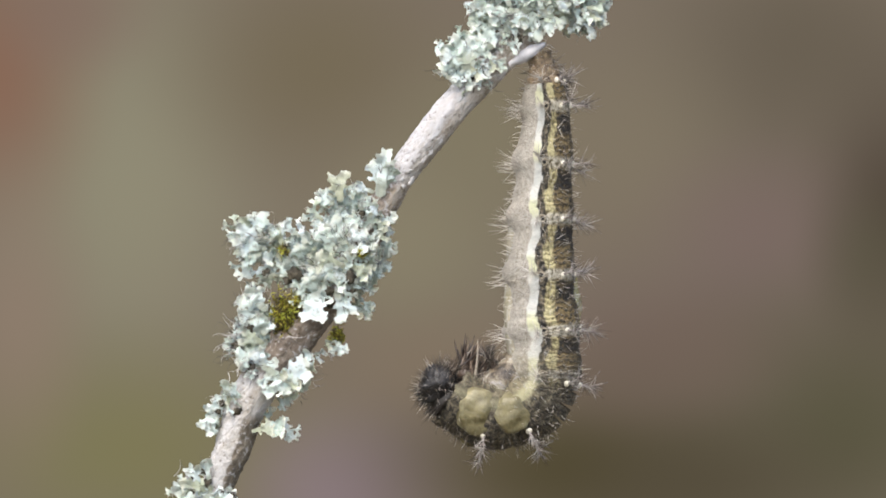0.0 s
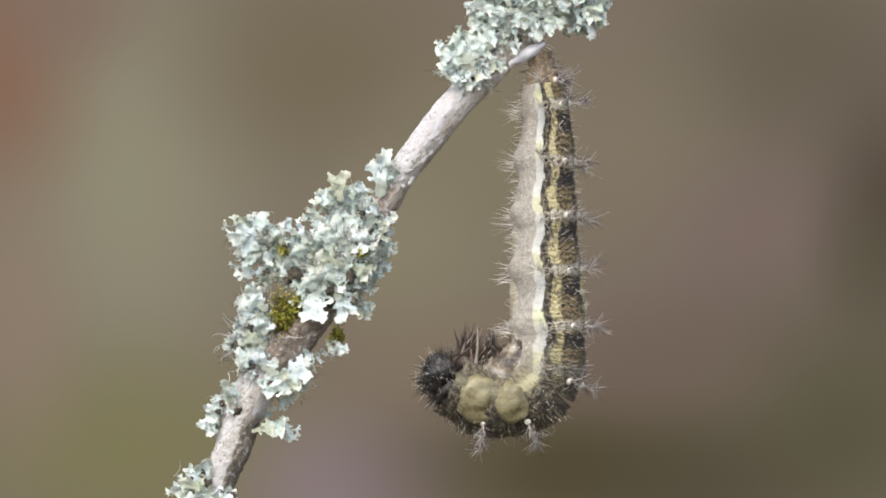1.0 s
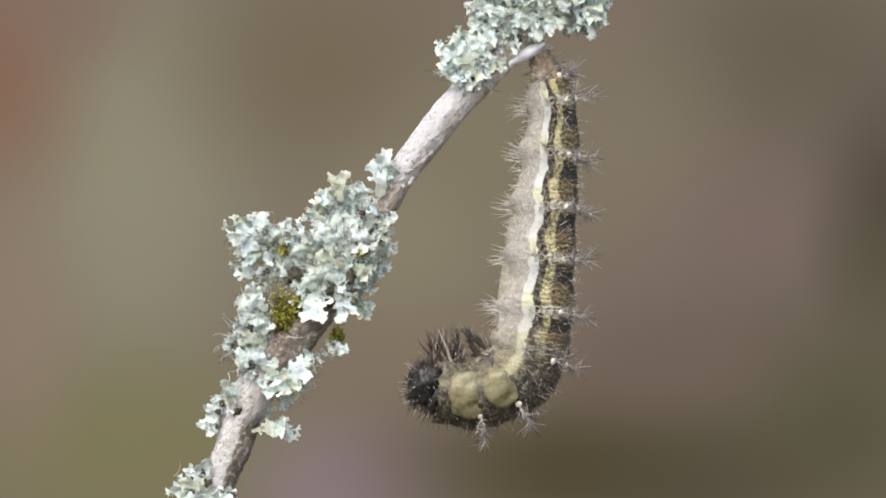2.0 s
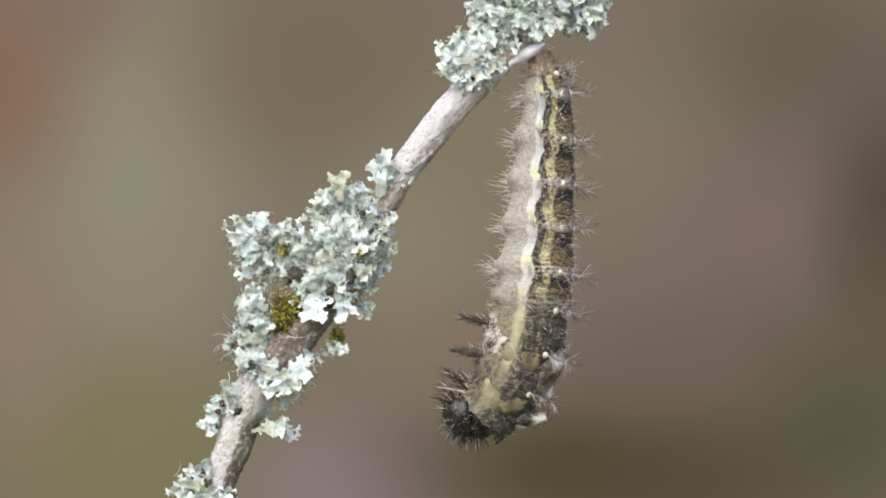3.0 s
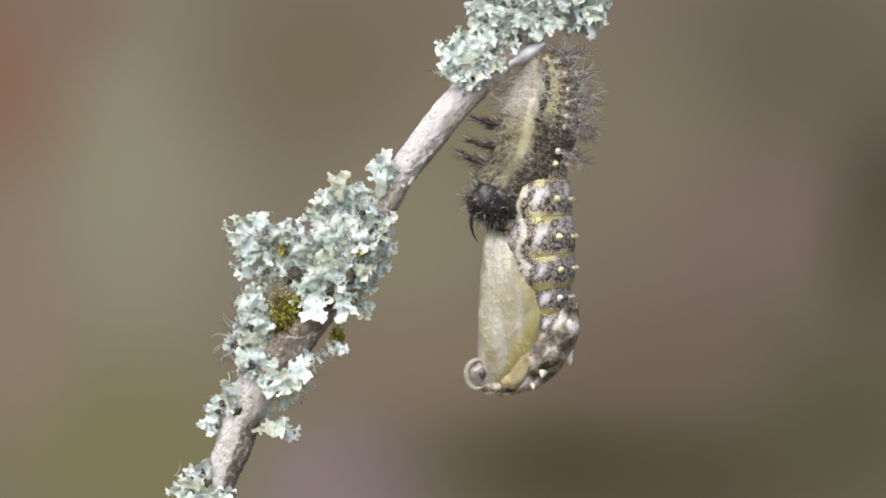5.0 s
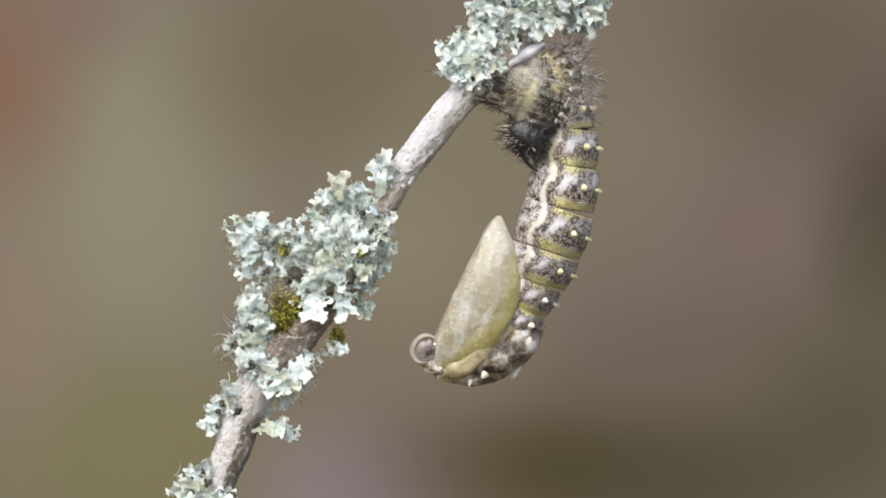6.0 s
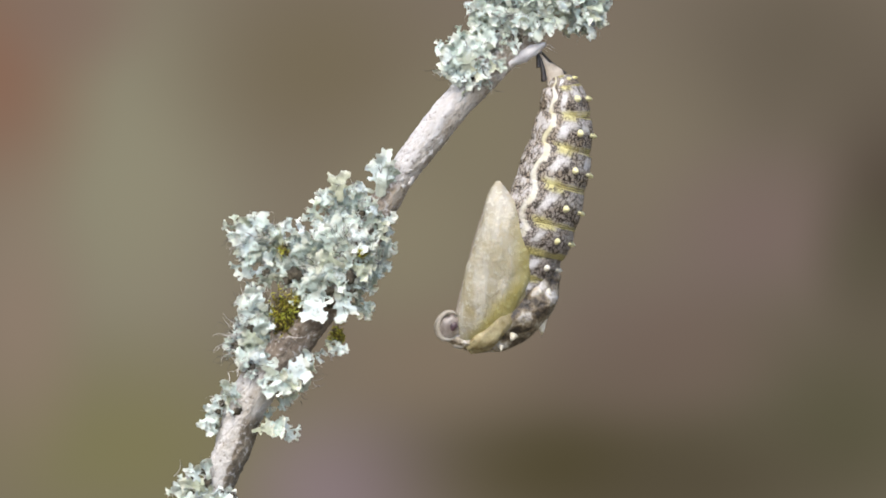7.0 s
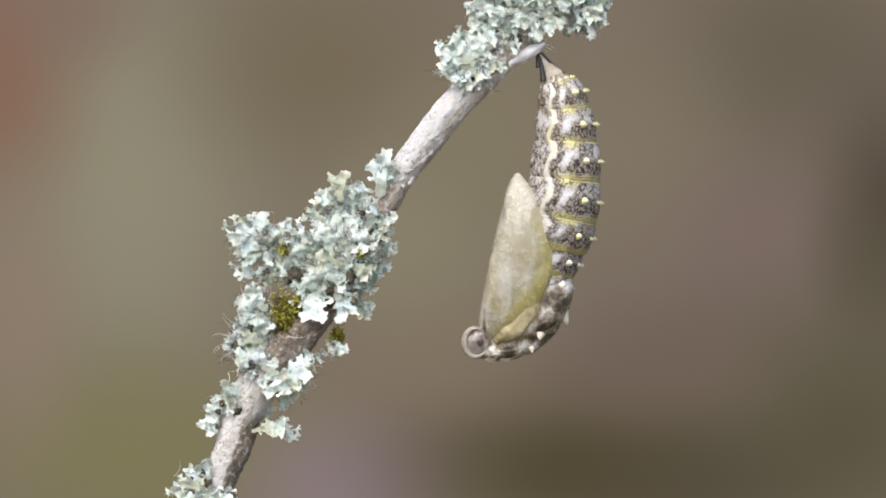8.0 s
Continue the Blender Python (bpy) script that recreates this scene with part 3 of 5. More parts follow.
def twig_depth(x, y):
    """The twig's half depth before the point (x, y), or None beside the twig; and the way out from its axis."""
    best = None
    for (x0, y0, r0), (x1, y1, r1) in zip(TWIG[3:], TWIG[4:]):
        d = Vector((x1 - x0, y1 - y0))
        k = min(1, max(0, Vector((x - x0, y - y0)).dot(d) / d.length_squared))
        c = Vector((x0, y0)) + d * k
        off = Vector((x, y)) - c
        if best is None or off.length < best[0]:
            best = (off.length, r0 + (r1 - r0) * k, off)
    dist, r, off = best
    return (math.sqrt(max(0.0, r * r - dist * dist)) if dist < r else 0.0), off, dist - r


# ---- lichen ----
def forks(rng, base, heading, length, width, depth, out):
    """The skeleton of a forking strap with knobbed ends: (start, end, half width at either) for each stretch."""
    h = heading + rng.uniform(-0.3, 0.3)
    bow = rng.uniform(-0.35, 0.35)
    mid = base + Vector((math.cos(h), math.sin(h))) * length * 0.5
    end = mid + Vector((math.cos(h + bow), math.sin(h + bow))) * length * 0.5
    h += bow
    waist, tip = width * rng.uniform(0.8, 1.0), width * rng.uniform(0.95, 1.15)
    out.append((base, mid, width, waist))
    out.append((mid, end, waist, tip))
    for side in (-1, 1):
        if rng.random() < 0.55:
            a = h + side * rng.uniform(0.7, 1.2)
            out.append((mid, mid + Vector((math.cos(a), math.sin(a))) * width * rng.uniform(1.6, 3.2), width * 0.55, width * rng.uniform(0.35, 0.55)))
    if depth == 0:
        knobs = rng.choice((2, 3, 3, 4))
        for k in range(knobs):
            a = h + (k - (knobs - 1) / 2) * rng.uniform(0.6, 0.95)
            out.append((end, end + Vector((math.cos(a), math.sin(a))) * tip * rng.uniform(1.2, 2.3), tip * 0.5, tip * rng.uniform(0.38, 0.62)))
    else:
        kids = 3 if rng.random() < 0.4 else 2
        for k in range(kids):
            spread = (k - (kids - 1) / 2) * rng.uniform(0.8, 1.15) * (0.85 if kids == 3 else 1.1)
            forks(rng, end, h + spread, length * rng.uniform(0.5, 0.85), tip * rng.uniform(0.68, 0.9), depth - 1 if rng.random() < 0.8 else 0, out)


def oak_strap(rng, out):
    """The skeleton of an upright strap with a lobed rim."""
    base, h, w = Vector((0, 0)), 0.0, 6.5
    for k in range(5):
        h += rng.uniform(-0.18, 0.18)
        end = base + Vector((math.cos(h), math.sin(h))) * 9
        out.append((base, end, w, w * 0.92))
        for side in (-1, 1):
            if k > 0 and rng.random() < 0.85:
                a = h + side * rng.uniform(0.6, 1.0)
                out.append((end, end + Vector((math.cos(a), math.sin(a))) * w * rng.uniform(1.3, 2.2), w * 0.5, w * rng.uniform(0.3, 0.45)))
        base, w = end, w * rng.uniform(0.82, 0.96)


def plate(rng, out):
    """The skeleton of a broad smooth lobe whose rounded ends are parted by notches."""
    trunk = Vector((16, rng.uniform(-3, 3)))
    out.append((Vector((0, 0)), trunk, 5.5, 7.5))
    count = rng.choice((2, 2, 3))
    for k in range(count):
        a = (k - (count - 1) / 2) * rng.uniform(0.85, 1.05)
        far = trunk + Vector((math.cos(a), math.sin(a))) * rng.uniform(17, 23)
        w = 8.0 if count == 2 else 6.0
        out.append((trunk, far, w * 0.75, w * 0.85))
        for side in (-1.5, -0.8, 0.0, 0.8, 1.5):
            b = a + side * rng.uniform(0.8, 1.2)
            out.append((far, far + Vector((math.cos(b), math.sin(b))) * w * rng.uniform(0.5, 1.3), w * 0.42, w * rng.uniform(0.25, 0.4)))
        out.append((trunk, trunk + Vector((math.cos(a * 3), math.sin(a * 3))) * w * rng.uniform(1.2, 2.0), w * 0.4, w * 0.35))


def lobe_geo(rng, bones, width, thick, curl, cell):
    """One lichen lobe over its skeleton, growing along +x in the xz plane with its tips curling towards -y."""
    size = 60
    ph = [rng.uniform(0, 6.28) for _ in range(4)]
    n = int(2 * size / cell) + 1
    g = np.linspace(-size, size, n)
    X, Z = np.meshgrid(g, g, indexing="ij")

    def gap(x, z):
        total = np.zeros(x.shape)
        for a, b, wa, wb in bones:
            d = b - a
            k = np.clip(((x - a.x) * d.x + (z - a.y) * d.y) / d.length_squared, 0, 1)
            total += np.exp(-np.clip(np.hypot(x - a.x - k * d.x, z - a.y - k * d.y) - (wa + (wb - wa) * k), -60, 60) / 0.5)
        ragged = 0.7 * np.sin(x * 0.55 + ph[0]) * np.sin(z * 0.6 + ph[1]) + 0.5 * np.sin(x * 1.1 + z * 0.5 + ph[2]) * np.sin(z * 1.2 - x * 0.4 + ph[3])
        return ragged * min(1.0, width / 4) - 0.5 * np.log(total + 1e-50)

    D = gap(X, Z)
    for _ in range(3):
        e = 0.3
        gx, gz = (gap(X + e, Z) - D) / e, (gap(X, Z + e) - D) / e
        out = np.clip(D, 0, cell * 1.2)
        near = (D > 0) & (D < cell * 1.5)
        X, Z = np.where(near, X - gx * out, X), np.where(near, Z - gz * out, Z)
        D = gap(X, Z)
    inside = D < 0.25
    quads = [(i, j) for i in range(n - 1) for j in range(n - 1) if inside[i, j] and inside[i + 1, j] and inside[i, j + 1] and inside[i + 1, j + 1]]
    number, verts, faces, uvs, sides = {}, [], [], [], {}
    phase = rng.uniform(0, 60)
    reach = max(b[1].length for b in bones)
    for i, j in quads:
        for c in ((i, j), (i + 1, j), (i + 1, j + 1), (i, j + 1)):
            if c not in number:
                x, z, d = float(X[c]), float(Z[c]), float(D[c])
                f = math.hypot(x, z) / reach
                rip = noise.noise(Vector((x * 0.07, z * 0.07, phase)))
                rim = min(1.0, max(0.0, -d / (width * 0.8)))
                y = -curl * reach * f * f - 8.0 * rip * min(1.0, f * 2) - 1.8 * (1 - rim) * f
                t = thick * (0.35 + 0.65 * math.sqrt(rim)) * (1 + 0.3 * noise.noise(Vector((x * 0.3, z * 0.3, phase))))
                number[c] = len(verts)
                verts.append(Vector((x, y - t, z)) * U)
                verts.append(Vector((x, y + t * 0.6, z)) * U)
                uvs += [(f, rim), (f, rim)]
        q = [number[c] for c in ((i, j), (i + 1, j), (i + 1, j + 1), (i, j + 1))]
        faces.append(tuple(q))
        faces.append(tuple(v + 1 for v in reversed(q)))
        for a, b in zip(q, q[1:] + q[:1]):
            sides[(a, b)] = 1
    for a, b in sides:
        if (b, a) not in sides:
            faces.append((b, a, a + 1, b + 1))
    return verts, faces, uvs


def lobe_meshes(kind, count, seed):
    rng = random.Random(seed)
    out = []
    for i in range(count):
        bones = []
        if kind == "frond":
            w = rng.uniform(2.3, 3.4)
            forks(rng, Vector((0, 0)), 0.0, rng.uniform(12, 16), w, (1, 1, 2, 2)[i % 4], bones)
            geo = lobe_geo(rng, bones, w, 0.7, rng.uniform(-0.1, 0.55), 1.05)
        elif kind == "lace":
            w = rng.uniform(1.4, 1.9)
            forks(rng, Vector((0, 0)), 0.0, rng.uniform(13, 18), w, 2, bones)
            geo = lobe_geo(rng, bones, w, 0.6, rng.uniform(-0.1, 0.4), 0.9)
        elif kind == "strap":
            oak_strap(rng, bones)
            geo = lobe_geo(rng, bones, 6.0, 0.7, rng.uniform(-0.05, 0.15), 1.1)
        else:
            plate(rng, bones)
            geo = lobe_geo(rng, bones, 7.0, 1.1, rng.uniform(-0.05, 0.12), 1.25)
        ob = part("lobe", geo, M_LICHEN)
        out.append(ob.data)
        bpy.data.objects.remove(ob)
    return out


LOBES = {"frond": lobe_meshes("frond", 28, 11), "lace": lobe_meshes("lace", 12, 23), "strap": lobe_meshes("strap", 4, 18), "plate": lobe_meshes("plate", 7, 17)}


def make_lichen(label, blobs, big=(), seed=0, cilia=1.0, strands=(), gap_discs=(), thin=1.0):
    """Small lobes in the round areas (x, y, radius), large ones (kind, x, y, d, heading, size), dark discs for shaded
    gaps (x, y, d, radius).
    """
    rng = random.Random(seed)
    cx = sum(b[0] for b in blobs) / len(blobs)
    cy = sum(b[1] for b in blobs) / len(blobs)
    origin = at(cx, cy, 0)
    thing = tagged(new("lichen"), label, "lichen", "lichens on the twig")
    thing.matrix_basis = Matrix.Translation(origin)
    hairs = []

    def put(x, y, d, heading, size, tilt, lean, kind="frond"):
        ob = new("lobe", rng.choice(LOBES[kind]))
        ob.parent = thing
        ob.matrix_basis = Matrix.Translation(at(x, y, d) - origin) @ pose(0, 0, 0, 0, -math.degrees(heading), 0) @ pose(0, 0, 0, tilt, 0, -lean) @ Matrix.Scale(size, 4)

    def hair(x, y, d, heading, lo, hi, thick=0.6):
        way = Vector((math.cos(heading) + rng.gauss(0, 0.5), -rng.uniform(-0.4, 0.7), math.sin(heading) + rng.gauss(0, 0.5))).normalized()
        b = at(x, y, d) - origin
        hairs.append(spike(b, b + way * rng.uniform(lo, hi) * U, thick * U, Vector((rng.gauss(0, 1), rng.gauss(0, 1), rng.gauss(0, 1))) * 2.5 * U))

    for bx, by, r in blobs:
        r *= 1.06
        for _ in range(int(r * r * 3.14 / 80 * thin)):
            ang, rad = rng.uniform(0, 6.283), r * math.sqrt(rng.random())
            x, y = bx + rad * math.cos(ang), by + rad * math.sin(ang)
            depth, off, gap = twig_depth(x, y)
            out = Vector((x - bx, y - by)) / r + (off.normalized() * 0.7 if off.length > 1 else Vector((0, 0)))
            heading = math.atan2(-out.y, out.x) + rng.gauss(0, 0.6)
            front = rng.random() < 0.8
            d = (depth + rng.uniform(0, 14)) if front else -(depth + rng.uniform(0, 8))
            if gap > 0:
                d = rng.uniform(-18, 18)
            size = rng.choice((0.6, 0.76, 0.92, 1.05, 1.2)) * rng.uniform(0.85, 1.15)
            put(x - 14 * size * math.cos(heading), y + 14 * size * math.sin(heading), d, heading, size, rng.gauss(0, 26) + (0 if front else 180), rng.uniform(-40, 28), "lace" if rng.random() < 0.3 else "frond")
            for _ in range(int(rng.random() + 0.9 * cilia)):
                hair(x + 10 * size * math.cos(heading), y - 10 * size * math.sin(heading), d + 6, heading, 8, 22)
    for kind, x, y, d, deg, size in big:
        put(x, y, d, radians(deg), size, rng.uniform(-10, 10), rng.uniform(-14, 10), kind)
        for _ in range(int(3 * cilia)):
            hair(x + 22 * size * math.cos(radians(deg)), y - 22 * size * math.sin(radians(deg)), d + 4, radians(deg), 10, 24)
    # added dark discs stand in for the shadow in gaps between lobes
    for x, y, d, size in gap_discs:
        disc = part("disc", blob((0, 0, 0), size * rng.uniform(0.7, 1.1) * U, 0.3 * size * U, size * rng.uniform(0.7, 1.1) * U, 9, 18, 1.2, x), M_GAP_SHADE, thing, "dark brown disc painted as a shaded gap")
        disc.matrix_basis = Matrix.Translation(at(x, y, d - 2) - origin) @ pose(0, 0, 0, rng.uniform(-25, 25), rng.uniform(0, 90), rng.uniform(-25, 25))
    for x, y, d, deg, count, length in strands:
        for _ in range(count):
            a = radians(deg) + rng.gauss(0, 0.6)
            way = Vector((math.cos(a), -rng.uniform(0.0, 0.5), math.sin(a)))
            b = at(x + rng.gauss(0, 12), y + rng.gauss(0, 9), d + rng.uniform(-6, 6)) - origin
            turn = Vector((-math.sin(a), 0, math.cos(a))) * rng.choice((-1, 1)) * rng.uniform(0.1, 0.3) * length
            hairs.append(spike(b, b + way * length * rng.uniform(0.5, 1.1) * U, rng.uniform(0.5, 0.95) * U, turn * U, 4, 7))
    if hairs:
        tagged(part("cilia", joined(hairs), M_CILIA, thing, "fine dark and pale hairs"), kind="stuff")
    return thing


make_lichen("pale mint-green leafy lichen round the upper twig",
            [(790, 90, 12), (818, 78, 12), (800, 128, 10), (850, 78, 16), (858, 138, 13), (828, 148, 11), (868, 40, 24), (860, 10, 22), (900, 15, 26), (940, 20, 24), (905, 55, 16), (950, 50, 16), (975, 15, 22), (985, -15, 26), (900, -35, 40), (1020, 22, 26), (1050, 22, 22), (1045, -12, 28), (880, 118, 10)],
            [("plate", 828, 110, 42, 178, 1.15), ("plate", 828, 106, 40, 140, 1.05), ("plate", 826, 114, 40, 214, 1.0), ("plate", 830, 106, 42, 100, 0.9), ("plate", 834, 112, 42, -30, 1.0), ("plate", 830, 118, 40, 256, 0.95), ("frond", 834, 116, 42, -70, 1.2), ("frond", 836, 106, 42, 55, 1.2), ("frond", 815, 108, 44, 170, 1.2), ("frond", 822, 122, 42, 235, 1.1),
             ("plate", 930, 18, 42, -48, 1.3), ("plate", 925, 15, 40, -100, 0.95), ("plate", 872, 40, 40, 255, 1.0), ("plate", 905, 22, 42, 195, 1.0), ("plate", 900, 10, 42, 110, 0.9), ("frond", 870, 20, 36, 150, 1.3), ("frond", 950, 40, 38, -20, 1.2), ("frond", 930, 10, 38, 30, 1.3), ("plate", 868, 84, 40, 190, 0.95), ("frond", 885, 78, 40, -10, 1.1),
             ("frond", 1000, 12, 30, -25, 1.3), ("frond", 1030, 20, 26, -60, 1.2), ("frond", 1040, 15, 24, 10, 1.2), ("frond", 1020, 5, 28, 70, 1.2)], 21, 1.0,
            [(880, 30, 50, 10, 16, 30), (905, 72, 44, 250, 8, 30), (800, 125, 20, 195, 10, 28), (865, 122, 40, -30, 12, 26), (845, 8, 20, 165, 6, 26)], [(872, 62, 40, 9), (915, 70, 36, 10), (828, 142, 36, 9), (962, 30, 36, 8), (845, 92, 36, 7), (805, 98, 34, 6)])
make_lichen("pale grey-green lichen spur with curled lobes",
            [(432, 412, 17), (470, 430, 24), (440, 452, 16), (505, 440, 22), (520, 455, 20), (490, 470, 16), (515, 482, 18), (545, 500, 14), (468, 494, 12), (530, 506, 12)],
            [("frond", 462, 418, 26, 108, 1.3), ("plate", 470, 424, 22, 172, 1.25), ("frond", 470, 440, 24, 160, 1.4), ("frond", 462, 450, 24, 195, 1.35), ("plate", 500, 430, 24, 118, 0.75), ("frond", 480, 425, 26, 70, 1.0), ("strap", 541, 432, 22, 92, 0.95), ("frond", 530, 415, 22, 150, 1.0)], 22, 1.4,
            [(430, 425, 18, 200, 12, 30), (450, 415, 30, -20, 12, 34), (470, 400, 14, 110, 6, 26)], [(472, 482, 24, 7), (505, 442, 34, 6)])
make_lichen("dense pale mint-green leafy lichen cushion on the twig",
            [(600, 345, 10), (632, 350, 16), (580, 368, 18), (620, 378, 24), (660, 385, 22), (590, 412, 24), (640, 420, 25), (668, 425, 14), (560, 455, 24), (612, 465, 24), (648, 472, 20), (540, 488, 20), (622, 512, 16), (688, 395, 8), (672, 440, 12), (640, 500, 14), (590, 480, 16), (555, 512, 14), (584, 500, 12), (640, 545, 10), (582, 612, 9)],
            [("plate", 676, 338, 32, 93, 1.35), ("strap", 674, 340, 34, 90, 1.55), ("frond", 684, 330, 28, 78, 1.2), ("frond", 660, 340, 26, 165, 1.2), ("plate", 603, 352, 28, 97, 1.1), ("frond", 625, 352, 26, 75, 0.9), ("frond", 590, 362, 26, 150, 1.1),
             ("plate", 562, 512, 52, -94, 1.45), ("plate", 596, 518, 46, -64, 1.2), ("frond", 562, 530, 46, 200, 0.9), ("frond", 612, 480, 48, 60, 1.3), ("frond", 590, 450, 48, 110, 1.4), ("frond", 640, 410, 44, 60, 1.2), ("plate", 612, 432, 48, 128, 1.1), ("plate", 622, 442, 48, 66, 1.0), ("plate", 606, 470, 50, 175, 1.1), ("plate", 626, 472, 46, -25, 0.85), ("strap", 655, 400, 44, 80, 1.0), ("strap", 585, 440, 44, 118, 1.0), ("frond", 642, 455, 42, -10, 1.0), ("frond", 575, 470, 46, 190, 1.3), ("frond", 548, 498, 50, -150, 1.1), ("frond", 575, 500, 50, -100, 1.2), ("lace", 530, 500, 48, -60, 1.1), ("lace", 600, 505, 50, -30, 1.1),
             ("frond", 570, 390, 30, 140, 1.2), ("plate", 620, 450, 46, 80, 0.8), ("frond", 678, 405, 24, 50, 0.8), ("frond", 628, 545, 26, -50, 0.8), ("frond", 578, 602, 30, -70, 0.8), ("frond", 592, 604, 26, -40, 0.8)], 23, 1.0,
            [(600, 420, 58, 110, 14, 36), (640, 440, 54, 60, 12, 32), (560, 470, 52, 150, 10, 36), (625, 405, 54, 300, 10, 36), (660, 380, 40, 250, 10, 34)],
            [(620, 492, 58, 11), (585, 514, 58, 8), (583, 535, 52, 7), (525, 485, 50, 12), (572, 486, 56, 5), (512, 496, 48, 8), (660, 370, 42, 7), (635, 430, 52, 6), (640, 378, 46, 6)])
make_lichen("whitish lichen fringed with long hairs",
            [(450, 522, 13), (436, 545, 15), (425, 592, 17), (455, 600, 20), (440, 630, 17), (470, 560, 14), (415, 612, 12), (462, 640, 12), (470, 600, 16), (478, 576, 12), (455, 575, 14), (400, 600, 9)],
            [("plate", 470, 545, 36, 150, 1.15), ("plate", 468, 548, 34, 118, 0.95), ("frond", 462, 560, 34, 178, 1.3), ("plate", 470, 590, 42, 115, 0.9), ("plate", 465, 605, 42, 165, 0.9), ("frond", 462, 620, 40, 205, 1.2), ("frond", 470, 590, 44, 60, 1.1), ("plate", 470, 650, 44, 120, 0.9)], 24, 2.2,
            gap_discs=[(422, 612, 34, 9), (445, 580, 38, 8), (447, 648, 38, 6)], strands=[(425, 608, 34, 190, 18, 40), (420, 585, 34, 150, 14, 36), (440, 640, 42, 240, 14, 34), (495, 608, 52, -5, 6, 46), (465, 520, 36, 90, 8, 26), (415, 630, 30, 200, 10, 34)])
make_lichen("pale green fan-shaped lichen rosette",
            [(485, 672, 14), (515, 690, 14), (545, 648, 10), (500, 705, 10), (455, 655, 10), (565, 632, 7)],
            [("plate", 478, 655, 44, -38, 1.25), ("plate", 480, 660, 44, -75, 1.05), ("plate", 498, 665, 42, 18, 1.35), ("frond", 500, 670, 42, -15, 1.3), ("frond", 475, 660, 42, -105, 1.2), ("frond", 535, 648, 34, 42, 1.0), ("frond", 520, 672, 38, -45, 1.1)], 25, 1.2,
            [(540, 668, 36, -25, 10, 24), (515, 698, 30, -60, 8, 22), (555, 655, 24, -10, 8, 26), (470, 660, 42, 230, 8, 30)], [(480, 678, 52, 6), (492, 695, 50, 5)])
make_lichen("grey crumbly lichen at the twig's edge", [(378, 735, 12), (372, 752, 9), (398, 712, 12), (420, 705, 9)],
            [("plate", 402, 716, 24, 205, 0.9), ("plate", 388, 728, 22, 235, 1.0), ("frond", 400, 712, 26, 160, 0.8), ("frond", 420, 705, 34, 190, 0.8), ("frond", 425, 722, 34, 215, 0.7)], 26, 0.8, gap_discs=[(422, 727, 36, 8), (388, 728, 32, 6), (395, 712, 32, 5)])
make_lichen("small pale curled lichen lobes", [(480, 750, 8), (500, 755, 8)], [("frond", 450, 762, 30, 12, 1.25), ("frond", 466, 752, 28, -18, 1.3), ("frond", 480, 750, 24, -45, 0.9), ("frond", 490, 752, 22, 10, 0.9)], 27, 0.4)
make_lichen("pale green lichen tuft low on the twig", [(355, 835, 9), (340, 862, 14), (368, 876, 14), (318, 874, 11), (395, 888, 10), (345, 900, 20)],
            [("frond", 372, 850, 32, 105, 1.4), ("plate", 372, 862, 34, 185, 1.15), ("frond", 362, 858, 34, 150, 1.3), ("plate", 360, 880, 34, 190, 1.1), ("frond", 378, 880, 34, 10, 1.3), ("frond", 385, 872, 34, -15, 1.1), ("frond", 345, 862, 28, 165, 1.2), ("plate", 375, 872, 34, 235, 1.0)], 28, 1.5,
            [(345, 838, 26, 110, 8, 30)], [(363, 832, 34, 7), (345, 842, 30, 6), (368, 852, 36, 6), (338, 872, 34, 7), (412, 878, 34, 8)])


def make_moss(label, x, y, d, r, count, seed, tall=0.55):
    rng = random.Random(seed)
    thing = tagged(new("moss"), label, "moss", "moss tufts")
    thing.matrix_basis = Matrix.Translation(at(x, y, d))
    leaves = []
    for _ in range(count):
        b = Vector((rng.gauss(0, r * 0.4), rng.uniform(-6, 6), rng.gauss(0, r * tall))) * U
        w = Vector((rng.gauss(0, 1), -abs(rng.gauss(0, 0.8)), rng.gauss(0.2, 1))).normalized()
        leaves.append(spike(b, b + w * rng.uniform(6, 13) * U, 1.5 * U, Vector((0, 0, rng.uniform(-2, 2))) * U))
    tagged(part("leaves", joined(leaves), M_MOSS, thing), kind="stuff")
    return thing


make_moss("dark olive and yellow-brown moss tuft", 502, 553, 38, 26, 620, 5, 0.62)
make_moss("small yellow-green moss sprig", 527, 538, 46, 13, 220, 9)
make_moss("small bright green moss sprig", 598, 594, 18, 13, 200, 6)
make_moss("tiny yellow-green moss speck", 641, 450, 56, 5, 50, 14)
make_moss("small olive moss speck", 503, 444, 34, 7, 60, 15)


